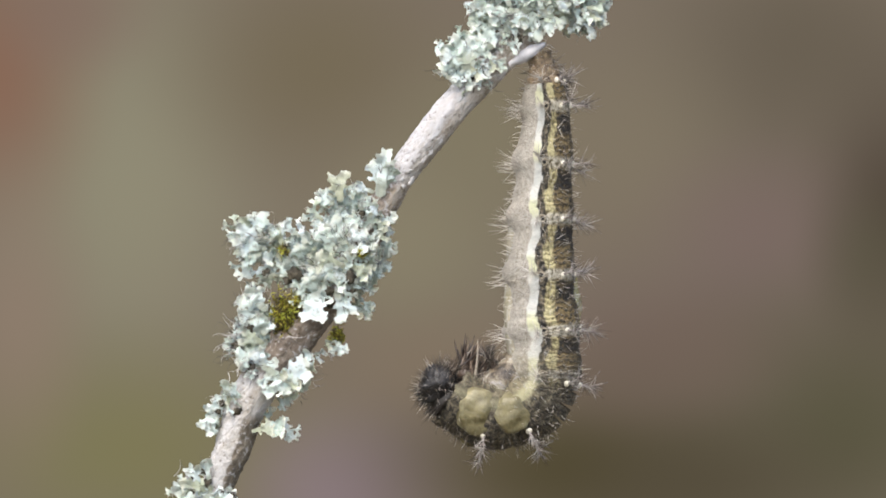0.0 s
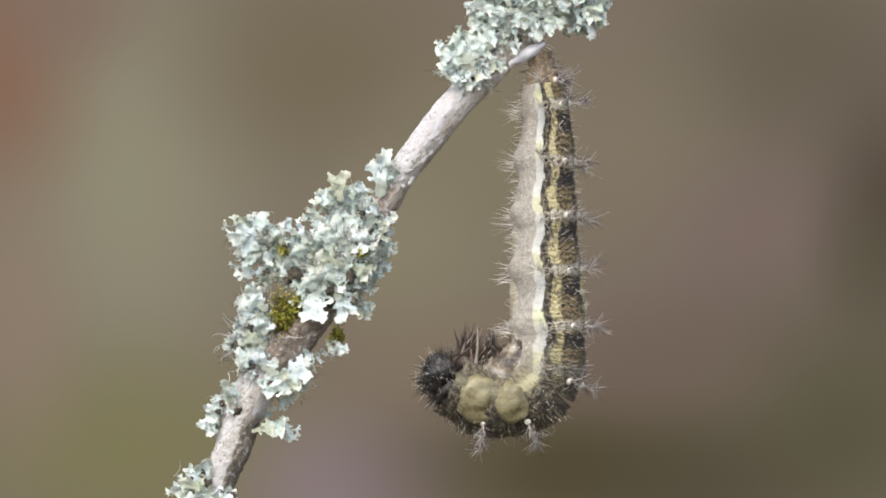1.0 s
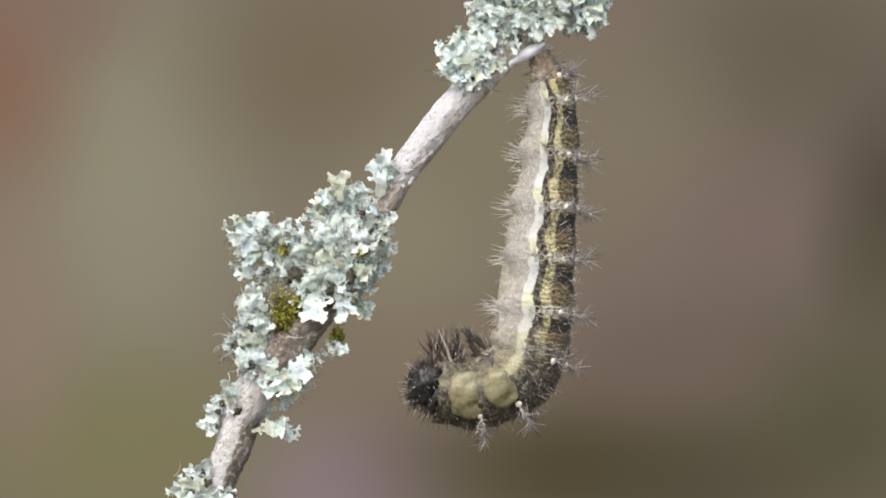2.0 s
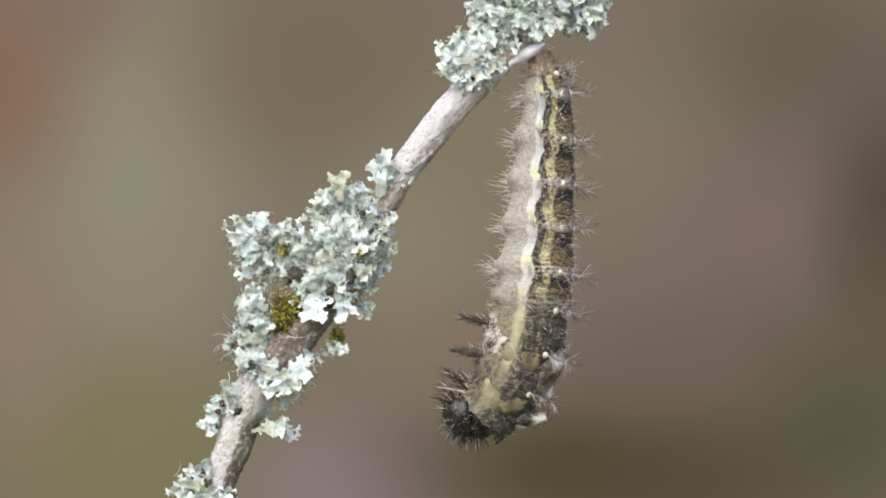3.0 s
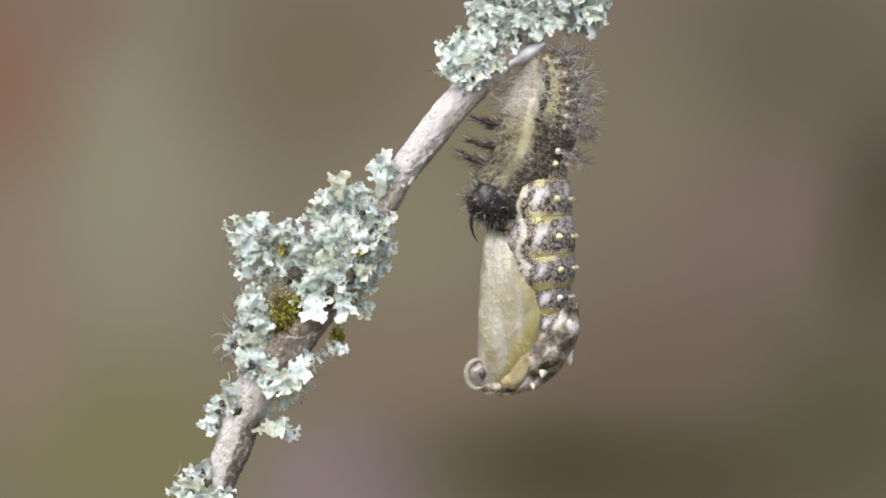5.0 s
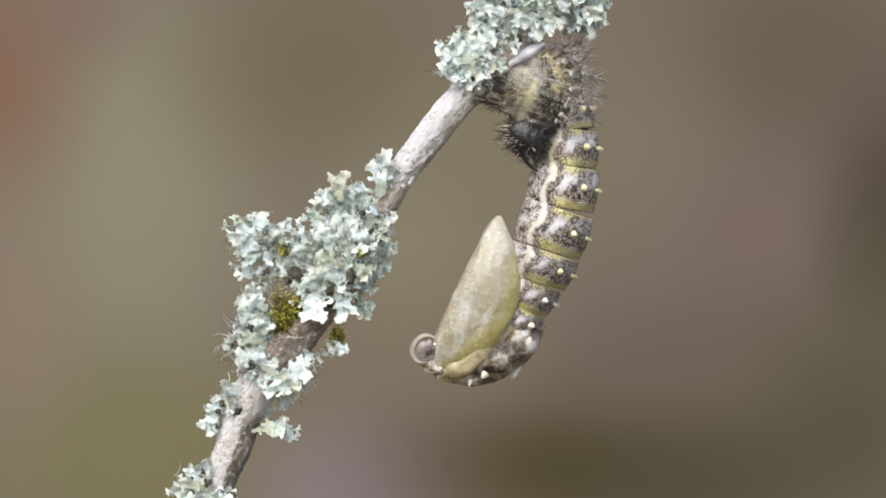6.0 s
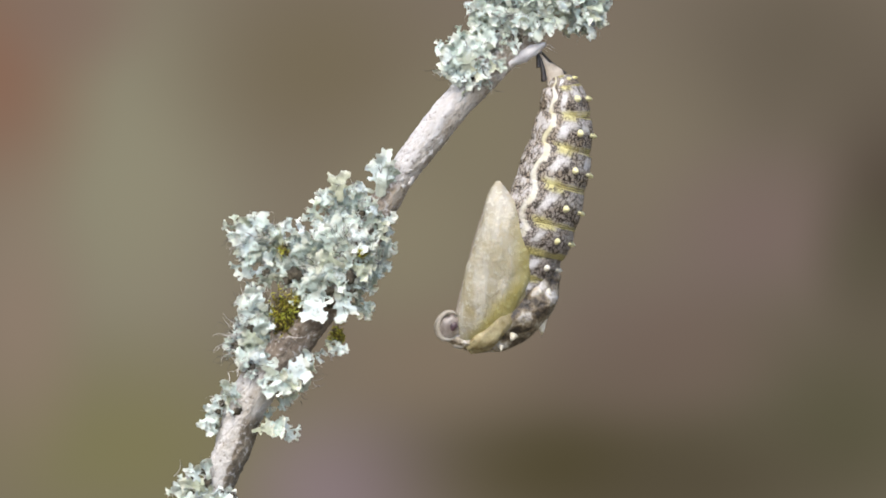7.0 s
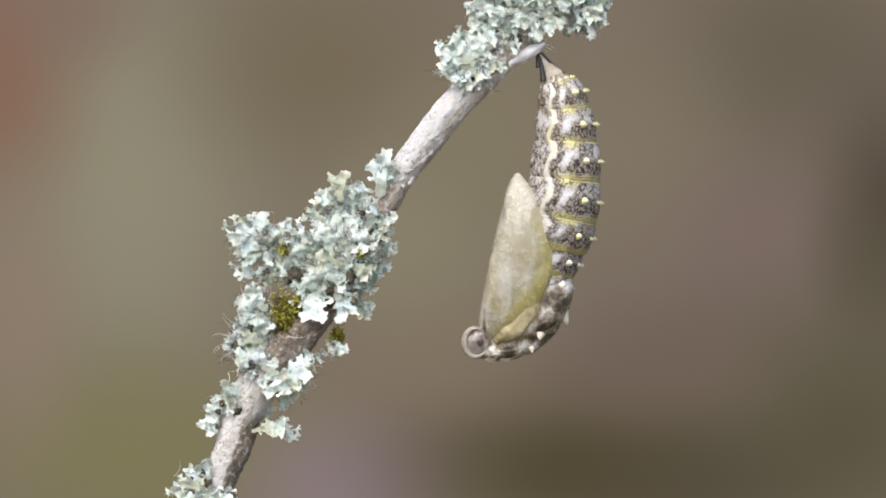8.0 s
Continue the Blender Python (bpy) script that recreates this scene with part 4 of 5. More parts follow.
# ---- silk ----
def make_silk():
    thing = tagged(new("silk_pad"), "white silk pad spun on the twig", "silk")
    thing.matrix_basis = Matrix.Translation(at(932, 98, 14))
    rows = []
    for i in range(13):
        f = i / 12
        x, y = -32 + 64 * f, 17 - 37 * f
        w = 1.5 + 9.5 * math.sin(math.pi * min(1, f * 0.85 + 0.1)) ** 0.8
        row = []
        for j in range(12):
            a = 2 * math.pi * j / 12
            k = 1 + 0.35 * noise.noise(Vector((i * 0.7, j * 0.8, 0)))
            row.append(Vector(((x + 0.45 * w * math.cos(a) * k), -12 * math.sin(a), -(y + 0.9 * w * math.cos(a) * k))) * U)
        rows.append(row)
    part("pad", tube(rows), M_SILK, thing)
    rng = random.Random(3)
    threads = []
    for _ in range(60):
        b = Vector((rng.uniform(-40, 38), -rng.uniform(0, 9), 0))
        b.z = b.x * 0.5 + rng.gauss(0, 6)
        w = Vector((rng.gauss(0.3, 0.5), rng.gauss(0, 0.3), rng.gauss(0.2, 0.6))).normalized()
        threads.append(spike(b * U, (b + w * rng.uniform(12, 30)) * U, 0.45 * U))
    tagged(part("threads", joined(threads), M_SILK, thing), kind="stuff")


make_silk()

# ---- caterpillar skin ----
RINGS = 54
DORSAL = 165.0


def skin_radius(f):
    pts = ((0.0, 20), (0.04, 30), (0.10, 40), (0.18, 46), (0.28, 51), (0.42, 56), (0.55, 60), (0.68, 65), (0.80, 67), (0.92, 63), (1.0, 56))
    for (f0, r0), (f1, r1) in zip(pts, pts[1:]):
        if f <= f1:
            return r0 + (r1 - r0) * (f - f0) / (f1 - f0)
    return pts[-1][1]


def body_shell(radius, length, v0, v1, lap, n=48, cuts=5, bulge=0.5, wrinkle=1.6, ragged=0.0):
    """An open ring of body wall; local z runs from the tail to the head."""
    verts, faces, uvs = [], [], []
    for i in range(cuts + 1):
        f = i / cuts
        v = (v0 + v1) / 2 + (v1 - v0) * (f - 0.5) * lap
        for j in range(n + 1):
            phi = 360.0 * j / n
            p = radians(phi)
            d = Vector((math.cos(p), -math.sin(p), 0))
            r = radius + 2.2 * math.cos(v * 6.283 + 0.6) + bulge * (math.sin(math.pi * f) - 0.75) + wrinkle * noise.noise(Vector((math.cos(p) * 2.5, math.sin(p) * 2.5, v * 9.0)))
            if 1 < v0 < 6:
                r += 9.0 * max(0.0, math.cos(p + 0.25)) ** 2 * max(0.0, math.cos(v * 6.283 - 0.4))
            torn = ragged * f * (0.6 * noise.noise(Vector((math.cos(p) * 3, math.sin(p) * 3, 4.0))) + 0.6 * noise.noise(Vector((math.cos(p) * 8, math.sin(p) * 8, 9.0))))
            verts.append((d * r + Vector((0, 0, (f - 0.5) * length + torn))) * U)
            a = abs((phi - DORSAL + 180) % 360 - 180)
            uvs.append((a / 180, v))
    m = n + 1
    for i in range(cuts):
        for j in range(n):
            faces.append((i * m + j, i * m + j + 1, (i + 1) * m + j + 1, (i + 1) * m + j))
    return verts, faces, uvs


def radial(phi, r, z=0.0):
    p = radians(phi)
    return Vector((math.cos(p) * r, -math.sin(p) * r, z))


def scolus(rng, phi, r, length):
    """A branched body spine standing on the ring."""
    base = radial(phi, r - 2)
    way = (radial(phi, 1) + Vector((rng.gauss(0, 0.12), rng.gauss(0, 0.12), rng.gauss(-0.05, 0.2)))).normalized()
    geos = [spike(base * U, (base + way * length * 0.66) * U, 2.6 * U, sides=5)]
    for _ in range(26):
        f = rng.uniform(0.15, 0.6)
        b = base + way * length * f
        w = (way + Vector((rng.gauss(0, 0.62), rng.gauss(0, 0.62), rng.gauss(0, 0.62)))).normalized()
        geos.append(spike(b * U, (b + w * rng.uniform(18, 42)) * U, 0.75 * U))
    return joined(geos)


def make_caterpillar():
    rng = random.Random(8)
    thing = tagged(new("caterpillar"), "brown and cream spiny caterpillar skin hanging from the twig", "caterpillar")
    spined = (3, 6, 13, 20, 27, 34, 40, 45, 49)
    rings = []
    for i in range(RINGS):
        f = i / (RINGS - 1)
        r = skin_radius(f)
        v0 = (i + 1) / 7 if i <= 34 else (36 + (i - 35) * 1.4) / 7
        v1 = v0 + (1 / 7 if i < 34 else 0.2)
        ring = part("body_ring", body_shell(r, 23, v0, v1, 23 / 14.2, ragged=16.0 if i == RINGS - 1 else 0.0), M_TAIL if i < 4 else M_SKIN, thing)
        hairs = []
        for _ in range(40 if i < 6 else 30 if i < 43 else 74):
            phi = rng.uniform(0, 360)
            if i >= 43 and 50 < phi < 132 and rng.random() < 0.8:
                continue
            a = abs((phi - DORSAL + 180) % 360 - 180)
            b = radial(phi, r - 1, rng.uniform(-9, 9))
            w = (radial(phi, 1) + Vector((rng.gauss(0, 0.35), rng.gauss(0, 0.35), rng.gauss(0, 0.45)))).normalized()
            ln = rng.uniform(9, 28) if a > 60 else rng.uniform(8, 26)
            hairs.append(spike(b * U, (b + w * ln) * U, 0.52 * U, Vector((rng.gauss(0, 1), rng.gauss(0, 1), rng.gauss(0, 1))) * 1.5 * U))
        if (i + 1) % 7 in (0, 1) and 5 < i < 40:
            for _ in range(20):
                phi = rng.gauss(-8, 22)
                b = radial(phi, r + 4, rng.uniform(-9, 9))
                w = (radial(phi, 1) + Vector((rng.gauss(0, 0.3), rng.gauss(0, 0.3), rng.gauss(0, 0.35)))).normalized()
                hairs.append(spike(b * U, (b + w * rng.uniform(18, 50)) * U, 0.55 * U))
        tagged(part("hairs", joined(hairs), M_SPINE if i < 5 else M_HAIR if i < 45 else M_BLACKHAIR, ring), kind="stuff")
        if i in spined:
            for phi in (DORSAL + 6, DORSAL - 36, DORSAL + 42, DORSAL - 85, DORSAL + 85):
                off = DORSAL - phi
                if i >= 45 and phi == DORSAL - 85:
                    continue
                tagged(part("spine", scolus(rng, phi, r, (54 if i > 5 else 28) * rng.uniform(0.85, 1.15)), M_SPINE if abs(off) < 60 else M_HAIR, ring), kind="stuff")
                if abs(off) < 60:
                    part("wart", blob(radial(phi, r) * U, 5.4 * U, 5.4 * U, 6.0 * U, 6, 10, 0.2, i), M_PALE, ring, "cream wart")
        rings.append(ring)
    # yellow swellings on the side of the thorax
    swellings = []
    for i, dz, sx, sz in ((46, -2, 35, 37), (50, 1, 41, 43)):
        r = skin_radius(i / (RINGS - 1))
        for phi in (91, 240):
            swellings.append((part("side_swelling", blob(radial(phi, r - 10, dz) * U, sx * U, 15 * U, sz * U, 18, 28, 0.25, i), M_LOBE, rings[i], "swollen ochre-yellow membrane"), radial(phi, -1)))
    # dark bristly collar behind the head
    c0 = radial(0, 48, 34)
    geos = [blob(c0 * U, 19 * U, 25 * U, 18 * U, 10, 14, 0.4, 2.0)]
    for _ in range(130):
        d = Vector((rng.gauss(0.5, 1), rng.gauss(0, 1), rng.gauss(0, 1))).normalized()
        b = c0 + Vector((d.x * 18, d.y * 24, d.z * 17))
        geos.append(spike(b * U, (b + (d + Vector((0.5, 0, 0))).normalized() * rng.uniform(16, 46)) * U, 0.7 * U))
    for _ in range(44):
        d = Vector((1.0, rng.gauss(0, 0.35), rng.gauss(0.2, 0.4))).normalized()
        b = c0 + Vector((4, rng.uniform(-22, 22), rng.uniform(-22, 18)))
        geos.append(spike(b * U, (b + d * rng.uniform(42, 74)) * U, 3.2 * U, Vector((0, 0, rng.uniform(-5, 5))) * U, 5, 6))
    nape = Vector((12, 0, 50))
    geos.append(blob(nape * U, 30 * U, 32 * U, 22 * U, 10, 14, 0.4, 5.0))
    for _ in range(150):
        d = Vector((abs(rng.gauss(0.7, 0.7)), rng.gauss(0, 1), rng.gauss(0, 0.6))).normalized()
        b = nape + Vector((d.x * 29, d.y * 31, d.z * 21))
        geos.append(spike(b * U, (b + (d + Vector((0.3, 0, 0.1))).normalized() * rng.uniform(18, 44)) * U, 0.8 * U, Vector((0, 0, rng.uniform(2, 8))) * U, 3, 4))
    collar = part("collar", joined(geos), M_COLLAR, rings[51], "dark bristly collar")
    # three pairs of true legs
    legs = []
    for i in (43, 47, 51):
        for phi in (-42, 12):
            r = skin_radius(i / (RINGS - 1))
            b = radial(phi, r - 4)
            w = (radial(phi, 1) + Vector((0, 0, rng.uniform(0.0, 0.35)))).normalized()
            geos = [spike(b * U, (b + w * 66) * U, 6.5 * U, Vector((0, 0, 6)) * U, sides=7, cuts=5)]
            for _ in range(120):
                f2 = rng.uniform(0.0, 0.75)
                c = b + w * 66 * f2 + Vector((0, 0, 24 * f2 * (1 - f2)))
                w2 = (w + Vector((rng.gauss(0, 0.32), rng.gauss(0, 0.32), rng.gauss(0, 0.32)))).normalized()
                geos.append(spike(c * U, (c + w2 * rng.uniform(14, 32)) * U, rng.uniform(0.6, 1.2) * U))
            part("leg", joined(geos), M_BLACKHAIR, rings[i], "black jointed leg")
    # tail prolegs that clasp the silk
    for s in (-1, 1):
        part("clasper", blob(Vector((-2, s * 9, -12)) * U, 9 * U, 8 * U, 13 * U, 7, 10, 0.3, s), M_SPINE, rings[1], "dark clasper")
    head = new("head")
    head.parent = thing
    tagged(head, "shiny black head capsule with bristles")
    for s in (-1, 1):
        part("lobe_half", blob(Vector((-3, s * 15, 14)) * U, 38 * U, 22 * U, 29 * U, 20, 28, 0.22, s), M_HEAD, head)
    hairs = [blob(Vector((-14, 0, -10)) * U, 34 * U, 34 * U, 22 * U, 10, 16, 0.35, 7.0)]
    for _ in range(120):
        d = Vector((rng.gauss(-0.5, 0.9), rng.gauss(0, 1), rng.gauss(0, 0.6))).normalized()
        b = Vector((-14 + d.x * 33, d.y * 33, -10 + d.z * 21))
        hairs.append(spike(b * U, (b + d * rng.uniform(10, 34)) * U, 0.55 * U))
    part("neck", joined(hairs), M_HEADHAIR, head, "dark bristly neck")
    part("face", blob(Vector((6, 0, 32)) * U, 20 * U, 18 * U, 18 * U, 8, 12, 0.1), M_HEAD, head)
    geos = []
    for _ in range(820):
        d = Vector((rng.gauss(0, 1), rng.gauss(0, 1), rng.gauss(0.4, 1))).normalized()
        b = Vector((d.x * 39 - 3, d.y * 36, 14 + d.z * 27))
        w = (d + Vector((rng.gauss(0, 0.25), rng.gauss(0, 0.25), rng.gauss(0, 0.25)))).normalized()
        geos.append(spike(b * U, (b + w * (rng.uniform(6, 17) if rng.random() < 0.8 else rng.uniform(18, 32))) * U, 0.68 * U))
    tagged(part("bristles", joined(geos), M_HEADHAIR, head), kind="stuff")
    claw = part("jaw_flap", spike(Vector((4, 0, 40)) * U, Vector((-50, 0, 68)) * U, 4.6 * U, Vector((4, 0, 8)) * U, 8, 8), M_HEAD, head, "curved black flap of the split head capsule")
    return thing, rings, head, swellings, claw, collar


CATERPILLAR, SKIN_RINGS, SKIN_HEAD, SWELLINGS, CLAW, COLLAR = make_caterpillar()

# ---- chrysalis ----
SEGMENTS = ((0, 16, 35, 20), (19, 35, 48, 52), (70, 49, 56, 58), (127, 58, 64, 68), (194, 64, 65, 70), (263, 64, 57, 51), (313, 51, 44, 47), (359, 42, 37, 40))   # start, radius at top, radius below, length


def segment_shell(r0, r1, length, v0, n=80, cuts=20):
    verts, faces, uvs = [], [], []
    for i in range(cuts + 1):
        f = i / cuts
        for j in range(n + 1):
            phi = 360.0 * j / n
            p = radians(phi)
            r = r0 + (r1 - r0) * f + 3.6 * math.sin(math.pi * min(1, (f + 0.04) / 0.92)) - 2.0 - (2.6 * ((f - 0.82) / 0.18) ** 2 if f > 0.82 else 0)
            r += 1.6 * noise.noise(Vector((math.cos(p) * 3, math.sin(p) * 3, v0 * 5 + f * 3))) + 0.9 * noise.noise(Vector((math.cos(p) * 9, math.sin(p) * 9, v0 * 5 + f * 8)))
            verts.append(Vector((math.cos(p) * r, -math.sin(p) * r, f * (length + 6))) * U)
            a = abs((phi - 158 + 180) % 360 - 180)
            uvs.append((a / 180, v0 + 0.999 * f))
    m = n + 1
    for i in range(cuts):
        for j in range(n):
            faces.append((i * m + j, i * m + j + 1, (i + 1) * m + j + 1, (i + 1) * m + j))
    faces.append(tuple(range(m - 2, -1, -1)))
    return verts, faces, uvs


def loft(stations, n=28, rough=0.04, seed=0.0, square=1.0):
    """A body through stations (x, y, half width, depth, half depth), sections level with x; origin JOINT."""
    fine = cat([Vector(s) for s in stations], 0)
    rows = []
    for i, s in enumerate(fine):
        q = fine[min(i + 1, len(fine) - 1)] - fine[max(i - 1, 0)]
        side = Vector((-q[1], q[0]))
        side = side.normalized() if side.length else Vector((1, 0))
        row = []
        for j in range(n):
            a = 2 * math.pi * j / n
            k = 1 + rough * noise.noise(Vector((math.cos(a) * 1.6, math.sin(a) * 1.6, i * 0.12 + seed)))
            ca, sa = (math.copysign(abs(v) ** square, v) * k for v in (math.cos(a), math.sin(a)))
            row.append(at(s[0] + side.x * s[2] * ca, s[1] + side.y * s[2] * ca, s[3] + s[4] * sa) - JOINT)
        rows.append(row)
    return tube(rows)


JOINT = at(965, 520)


def make_chrysalis():
    rng = random.Random(12)
    thing = tagged(new("chrysalis"), "glossy marbled chrysalis with cream wing cases and yellow warts", "chrysalis")
    segs = []
    for k, (s, r0, r1, ln) in enumerate(SEGMENTS):
        seg = part("abdomen_segment", segment_shell(r0, r1, ln, k), M_PUPA, thing)
        rm = (r0 + r1) / 2 + 1
        for phi, size in ((124, 8.0), (190, 8.0), (158, 5.0)):
            if k == 0 and size > 4:
                size = 4.5
            b = radial(phi, rm, ln * (0.50 if size > 4 else 0.72))
            w = radial(phi, 1)
            part("wart", joined([spike((b - w * 2) * U, (b + w * size * 1.3) * U, size * 0.95 * U, sides=10, cuts=4)]), M_YELLOW if k < 6 else M_PALE, seg, "pointed yellow wart" if k < 6 else "pointed white wart")
        segs.append(seg)
    cre = new("cremaster")
    cre.parent = thing
    for tx, ty, d in ((12, 54, 6), (48, 42, -4)):
        tip = Vector((tx, -d, -ty))
        mid = tip * 0.55 + Vector((-3, 0, -2))
        part("hook_stalk", joined([spike(tip * 1.04 * U, Vector((-2, 0, 4)) * U, (5.6 if tx < 20 else 4.2) * U, Vector((3 if tx < 20 else -1.5, 0, 1.5 if tx < 20 else -1.5)) * U, 8, 8), spike(mid * U, Vector((0, 0, 5)) * U, 5.0 * U, None, 8, 4)]), M_CREMASTER, cre, "black hooked stalk")
    web = [[Vector((x + w * math.cos(q) * 0.75, 3.5 * math.sin(q), -y - w * math.cos(q) * -0.66)) * U for q in [2 * math.pi * j / 12 for j in range(12)]] for x, y, w in ((6, 9, 1.5), (14, 22, 6), (23, 36, 13), (31, 48, 19), (36, 58, 17))]
    part("web", tube(web), M_WEB, cre, "pale translucent web")
    thorax = part("thorax", loft([(990, 462, 20, 0, 24), (984, 490, 31, 0, 36), (977, 525, 40, 0, 44), (951, 559, 43, 0, 48), (924, 590, 39, 0, 46), (892, 610, 26, 0, 38), (872, 616, 12, 0, 20)], 48, 0.2, 3.0), M_THORAX, thing)
    wings = []
    for s in (1, -1):
        st = [(915, 307, 4, s * 14, 5), (916, 320, 13, s * 20, 10), (919, 344, 26, s * 26, 17), (925, 372, 37, s * 30, 22), (929, 400, 46, s * 33, 25), (929, 432, 54, s * 34, 28), (924, 466, 57, s * 34, 29), (914, 502, 54, s * 34, 28), (898, 540, 45, s * 31, 26), (883, 570, 31, s * 26, 20), (870, 592, 12, s * 20, 9)]
        wings.append(part("wing_case", loft(st, 64, 0.07, s * 5.0, 0.8), M_WING, thing, "cream translucent wing case"))
        margin = [(978, 415, 4, s * 16, 10), (975, 478, 14, s * 20, 20), (957, 522, 21, s * 24, 25), (927, 560, 25, s * 26, 26), (900, 589, 21, s * 25, 23), (876, 608, 8, s * 21, 12)]
        part("wing_margin", loft(margin, 32, 0.35, s * 2.0), M_AMBER, wings[-1], "amber hind wing margin")
    sheath = part("tongue_sheath", loft([(912, 318, 2, 0, 4), (894, 380, 8, 0, 22), (878, 450, 9, 0, 30), (866, 510, 9, 0, 30), (856, 560, 8, 0, 26), (850, 600, 4, 0, 12)], 18, 0.1, 1.0), M_GLASSY, thing, "clear tongue sheath")
    # head with its glassy horn loop
    head = part("head", loft([(935, 612, 10, 0, 30), (905, 622, 15, 0, 38), (872, 626, 14, 0, 36), (845, 624, 10, 0, 26)], 24, 0.25, 9.0), M_THORAX, thing)
    for d in (26, -26):
        # the rim is a crescent on the outer side of the eye
        ring = []
        for i in range(25):
            f = i / 24
            a = radians(62 + 262 * f)
            wide = 0.5 + 5.2 * math.sin(math.pi * f) ** 0.7
            c = Vector((math.cos(a) * 20, 0, math.sin(a) * 25))
            o = Vector((math.cos(a), 0, math.sin(a)))
            ring.append([(c + o * wide * (1 + 0.25 * noise.noise(Vector((f * 5, b, d)))) * math.cos(b) + Vector((0, (2.5 + wide) * math.sin(b), 0))) * U + at(842, 606, d) - JOINT for b in [2 * math.pi * q / 12 for q in range(12)]])
        part("eye_rim", tube(ring), M_GLASSY, head, "clear glossy eye rim")
        part("eye_spot", blob(at(850, 604, d * 1.32) - JOINT, 6 * U, 4 * U, 8 * U, 7, 12, 0.4), M_PUPIL, head, "dark purple eye spot")
        part("eye_cap", blob(at(844, 606, d * 0.8) - JOINT, 20 * U, 16 * U, 22 * U, 14, 22, 0.25), M_EYE, head, "glossy brown-grey eye")
        part("mouthpart", joined([blob(at(x, y, d * 0.75) - JOINT, a * U, 9 * U, b * U, 8, 12, 0.2, x) for x, y, a, b in ((868, 633, 13, 8), (893, 634, 11, 7))]), M_GLASSY, head)
    for x, y, d, size, tx, ty in ((990, 532, 6, 15, 15, 48), (986, 528, 36, 8, 4, 10), (956, 590, 40, 8, -2, 12), (992, 500, 30, 7, 8, 6), (940, 615, 30, 5, 2, 10), (986, 528, -36, 8, 4, 10), (956, 590, -40, 8, -2, 12)):
        b = at(x, y, d) - JOINT
        part("horn", joined([spike(b, at(x + tx, y + ty, d + (6 if d > 0 else -6 if d < 0 else 0)) - JOINT, size * U, None, 10, 4)]), M_PALE, thorax, "white pointed horn")
    return thing, segs, cre, thorax, wings, sheath, head


CHRYSALIS, PUPA_SEGS, CREMASTER, THORAX, WINGS, SHEATH, PUPA_HEAD = make_chrysalis()

# ---- how the body lies from time to time: plan points from tail to head ----
SKIN_PATHS = (
    (0.0, ((957, 104), (966, 160), (966, 240), (962, 320), (959, 420), (958, 520), (963, 610), (955, 688), (908, 728), (852, 728), (808, 706)), (777, 680)),
    (0.5, ((957, 104), (970, 150), (974, 210), (969, 290), (964, 390), (958, 490), (956, 580), (944, 655), (893, 694), (837, 693), (792, 671)), (760, 645)),
    (1.0, ((957, 104), (963, 158), (968, 237), (966, 316), (967, 415), (969, 516), (972, 602), (961, 674), (910, 709), (854, 707), (810, 686)), (780, 660)),
    (1.5, ((957, 104), (965, 158), (968, 236), (965, 315), (965, 415), (966, 517), (966, 607), (952, 678), (901, 715), (842, 717), (796, 701)), (764, 677)),
    (1.7, ((957, 104), (968, 152), (973, 225), (969, 302), (962, 400), (957, 500), (951, 592), (935, 660), (888, 693), (828, 697), (781, 686)), (749, 665)),
    (2.8, ((957, 104), (985, 150), (992, 210), (978, 300), (965, 400), (945, 500), (918, 600), (888, 655), (845, 697), (805, 712)), (770, 712)),
    (3.0, ((957, 104), (966, 150), (968, 210), (963, 300), (956, 400), (947, 500), (934, 580), (912, 650), (884, 706), (856, 732)), (818, 735)),
    (3.2, ((957, 104), (980, 150), (985, 210), (966, 300), (945, 400), (918, 500), (885, 570), (852, 620), (828, 648)), (800, 685)),
    (3.4, ((957, 104), (985, 150), (980, 205), (966, 300), (944, 400), (924, 490), (892, 575), (858, 645)), (815, 663)),
    (3.6, ((957, 104), (985, 150), (983, 210), (966, 300), (944, 380), (922, 470), (892, 552), (858, 615)), (812, 622)),
    (3.8, ((957, 104), (978, 150), (968, 205), (956, 290), (942, 370), (922, 440), (898, 495), (872, 535)), (822, 587)),
    (4.0, ((957, 104), (975, 150), (964, 220), (952, 300), (952, 385), (938, 458), (882, 538)), (838, 560)),
    (4.2, ((957, 104), (972, 150), (962, 205), (951, 280), (947, 350), (932, 416), (884, 486)), (838, 510)),
    (4.4, ((957, 104), (968, 150), (962, 210), (953, 270), (947, 325), (930, 378), (884, 434)), (846, 450)),
    (4.7, ((957, 104), (968, 150), (958, 200), (948, 245), (942, 292), (924, 342), (884, 390)), (853, 406)),
    (5.8, ((962, 108), (980, 138), (972, 162), (942, 182), (912, 200)), (886, 236)),
    (5.9, ((962, 108), (982, 135), (974, 158), (942, 176), (910, 195)), (880, 229)),
    (6.0, ((960, 106), (975, 138), (962, 170), (948, 195), (940, 212)), (932, 245)),
    (6.1, ((958, 106), (968, 140), (952, 175), (930, 205), (918, 225)), (908, 255)),
    (6.2, ((954, 108), (958, 140), (940, 175), (922, 205), (913, 230)), (905, 262)),
    (6.3, ((948, 112), (938, 145), (918, 175), (900, 205), (888, 228)), (878, 262)),
    (8.0, ((948, 112), (938, 145), (918, 175), (900, 205), (888, 228)), (878, 262)))
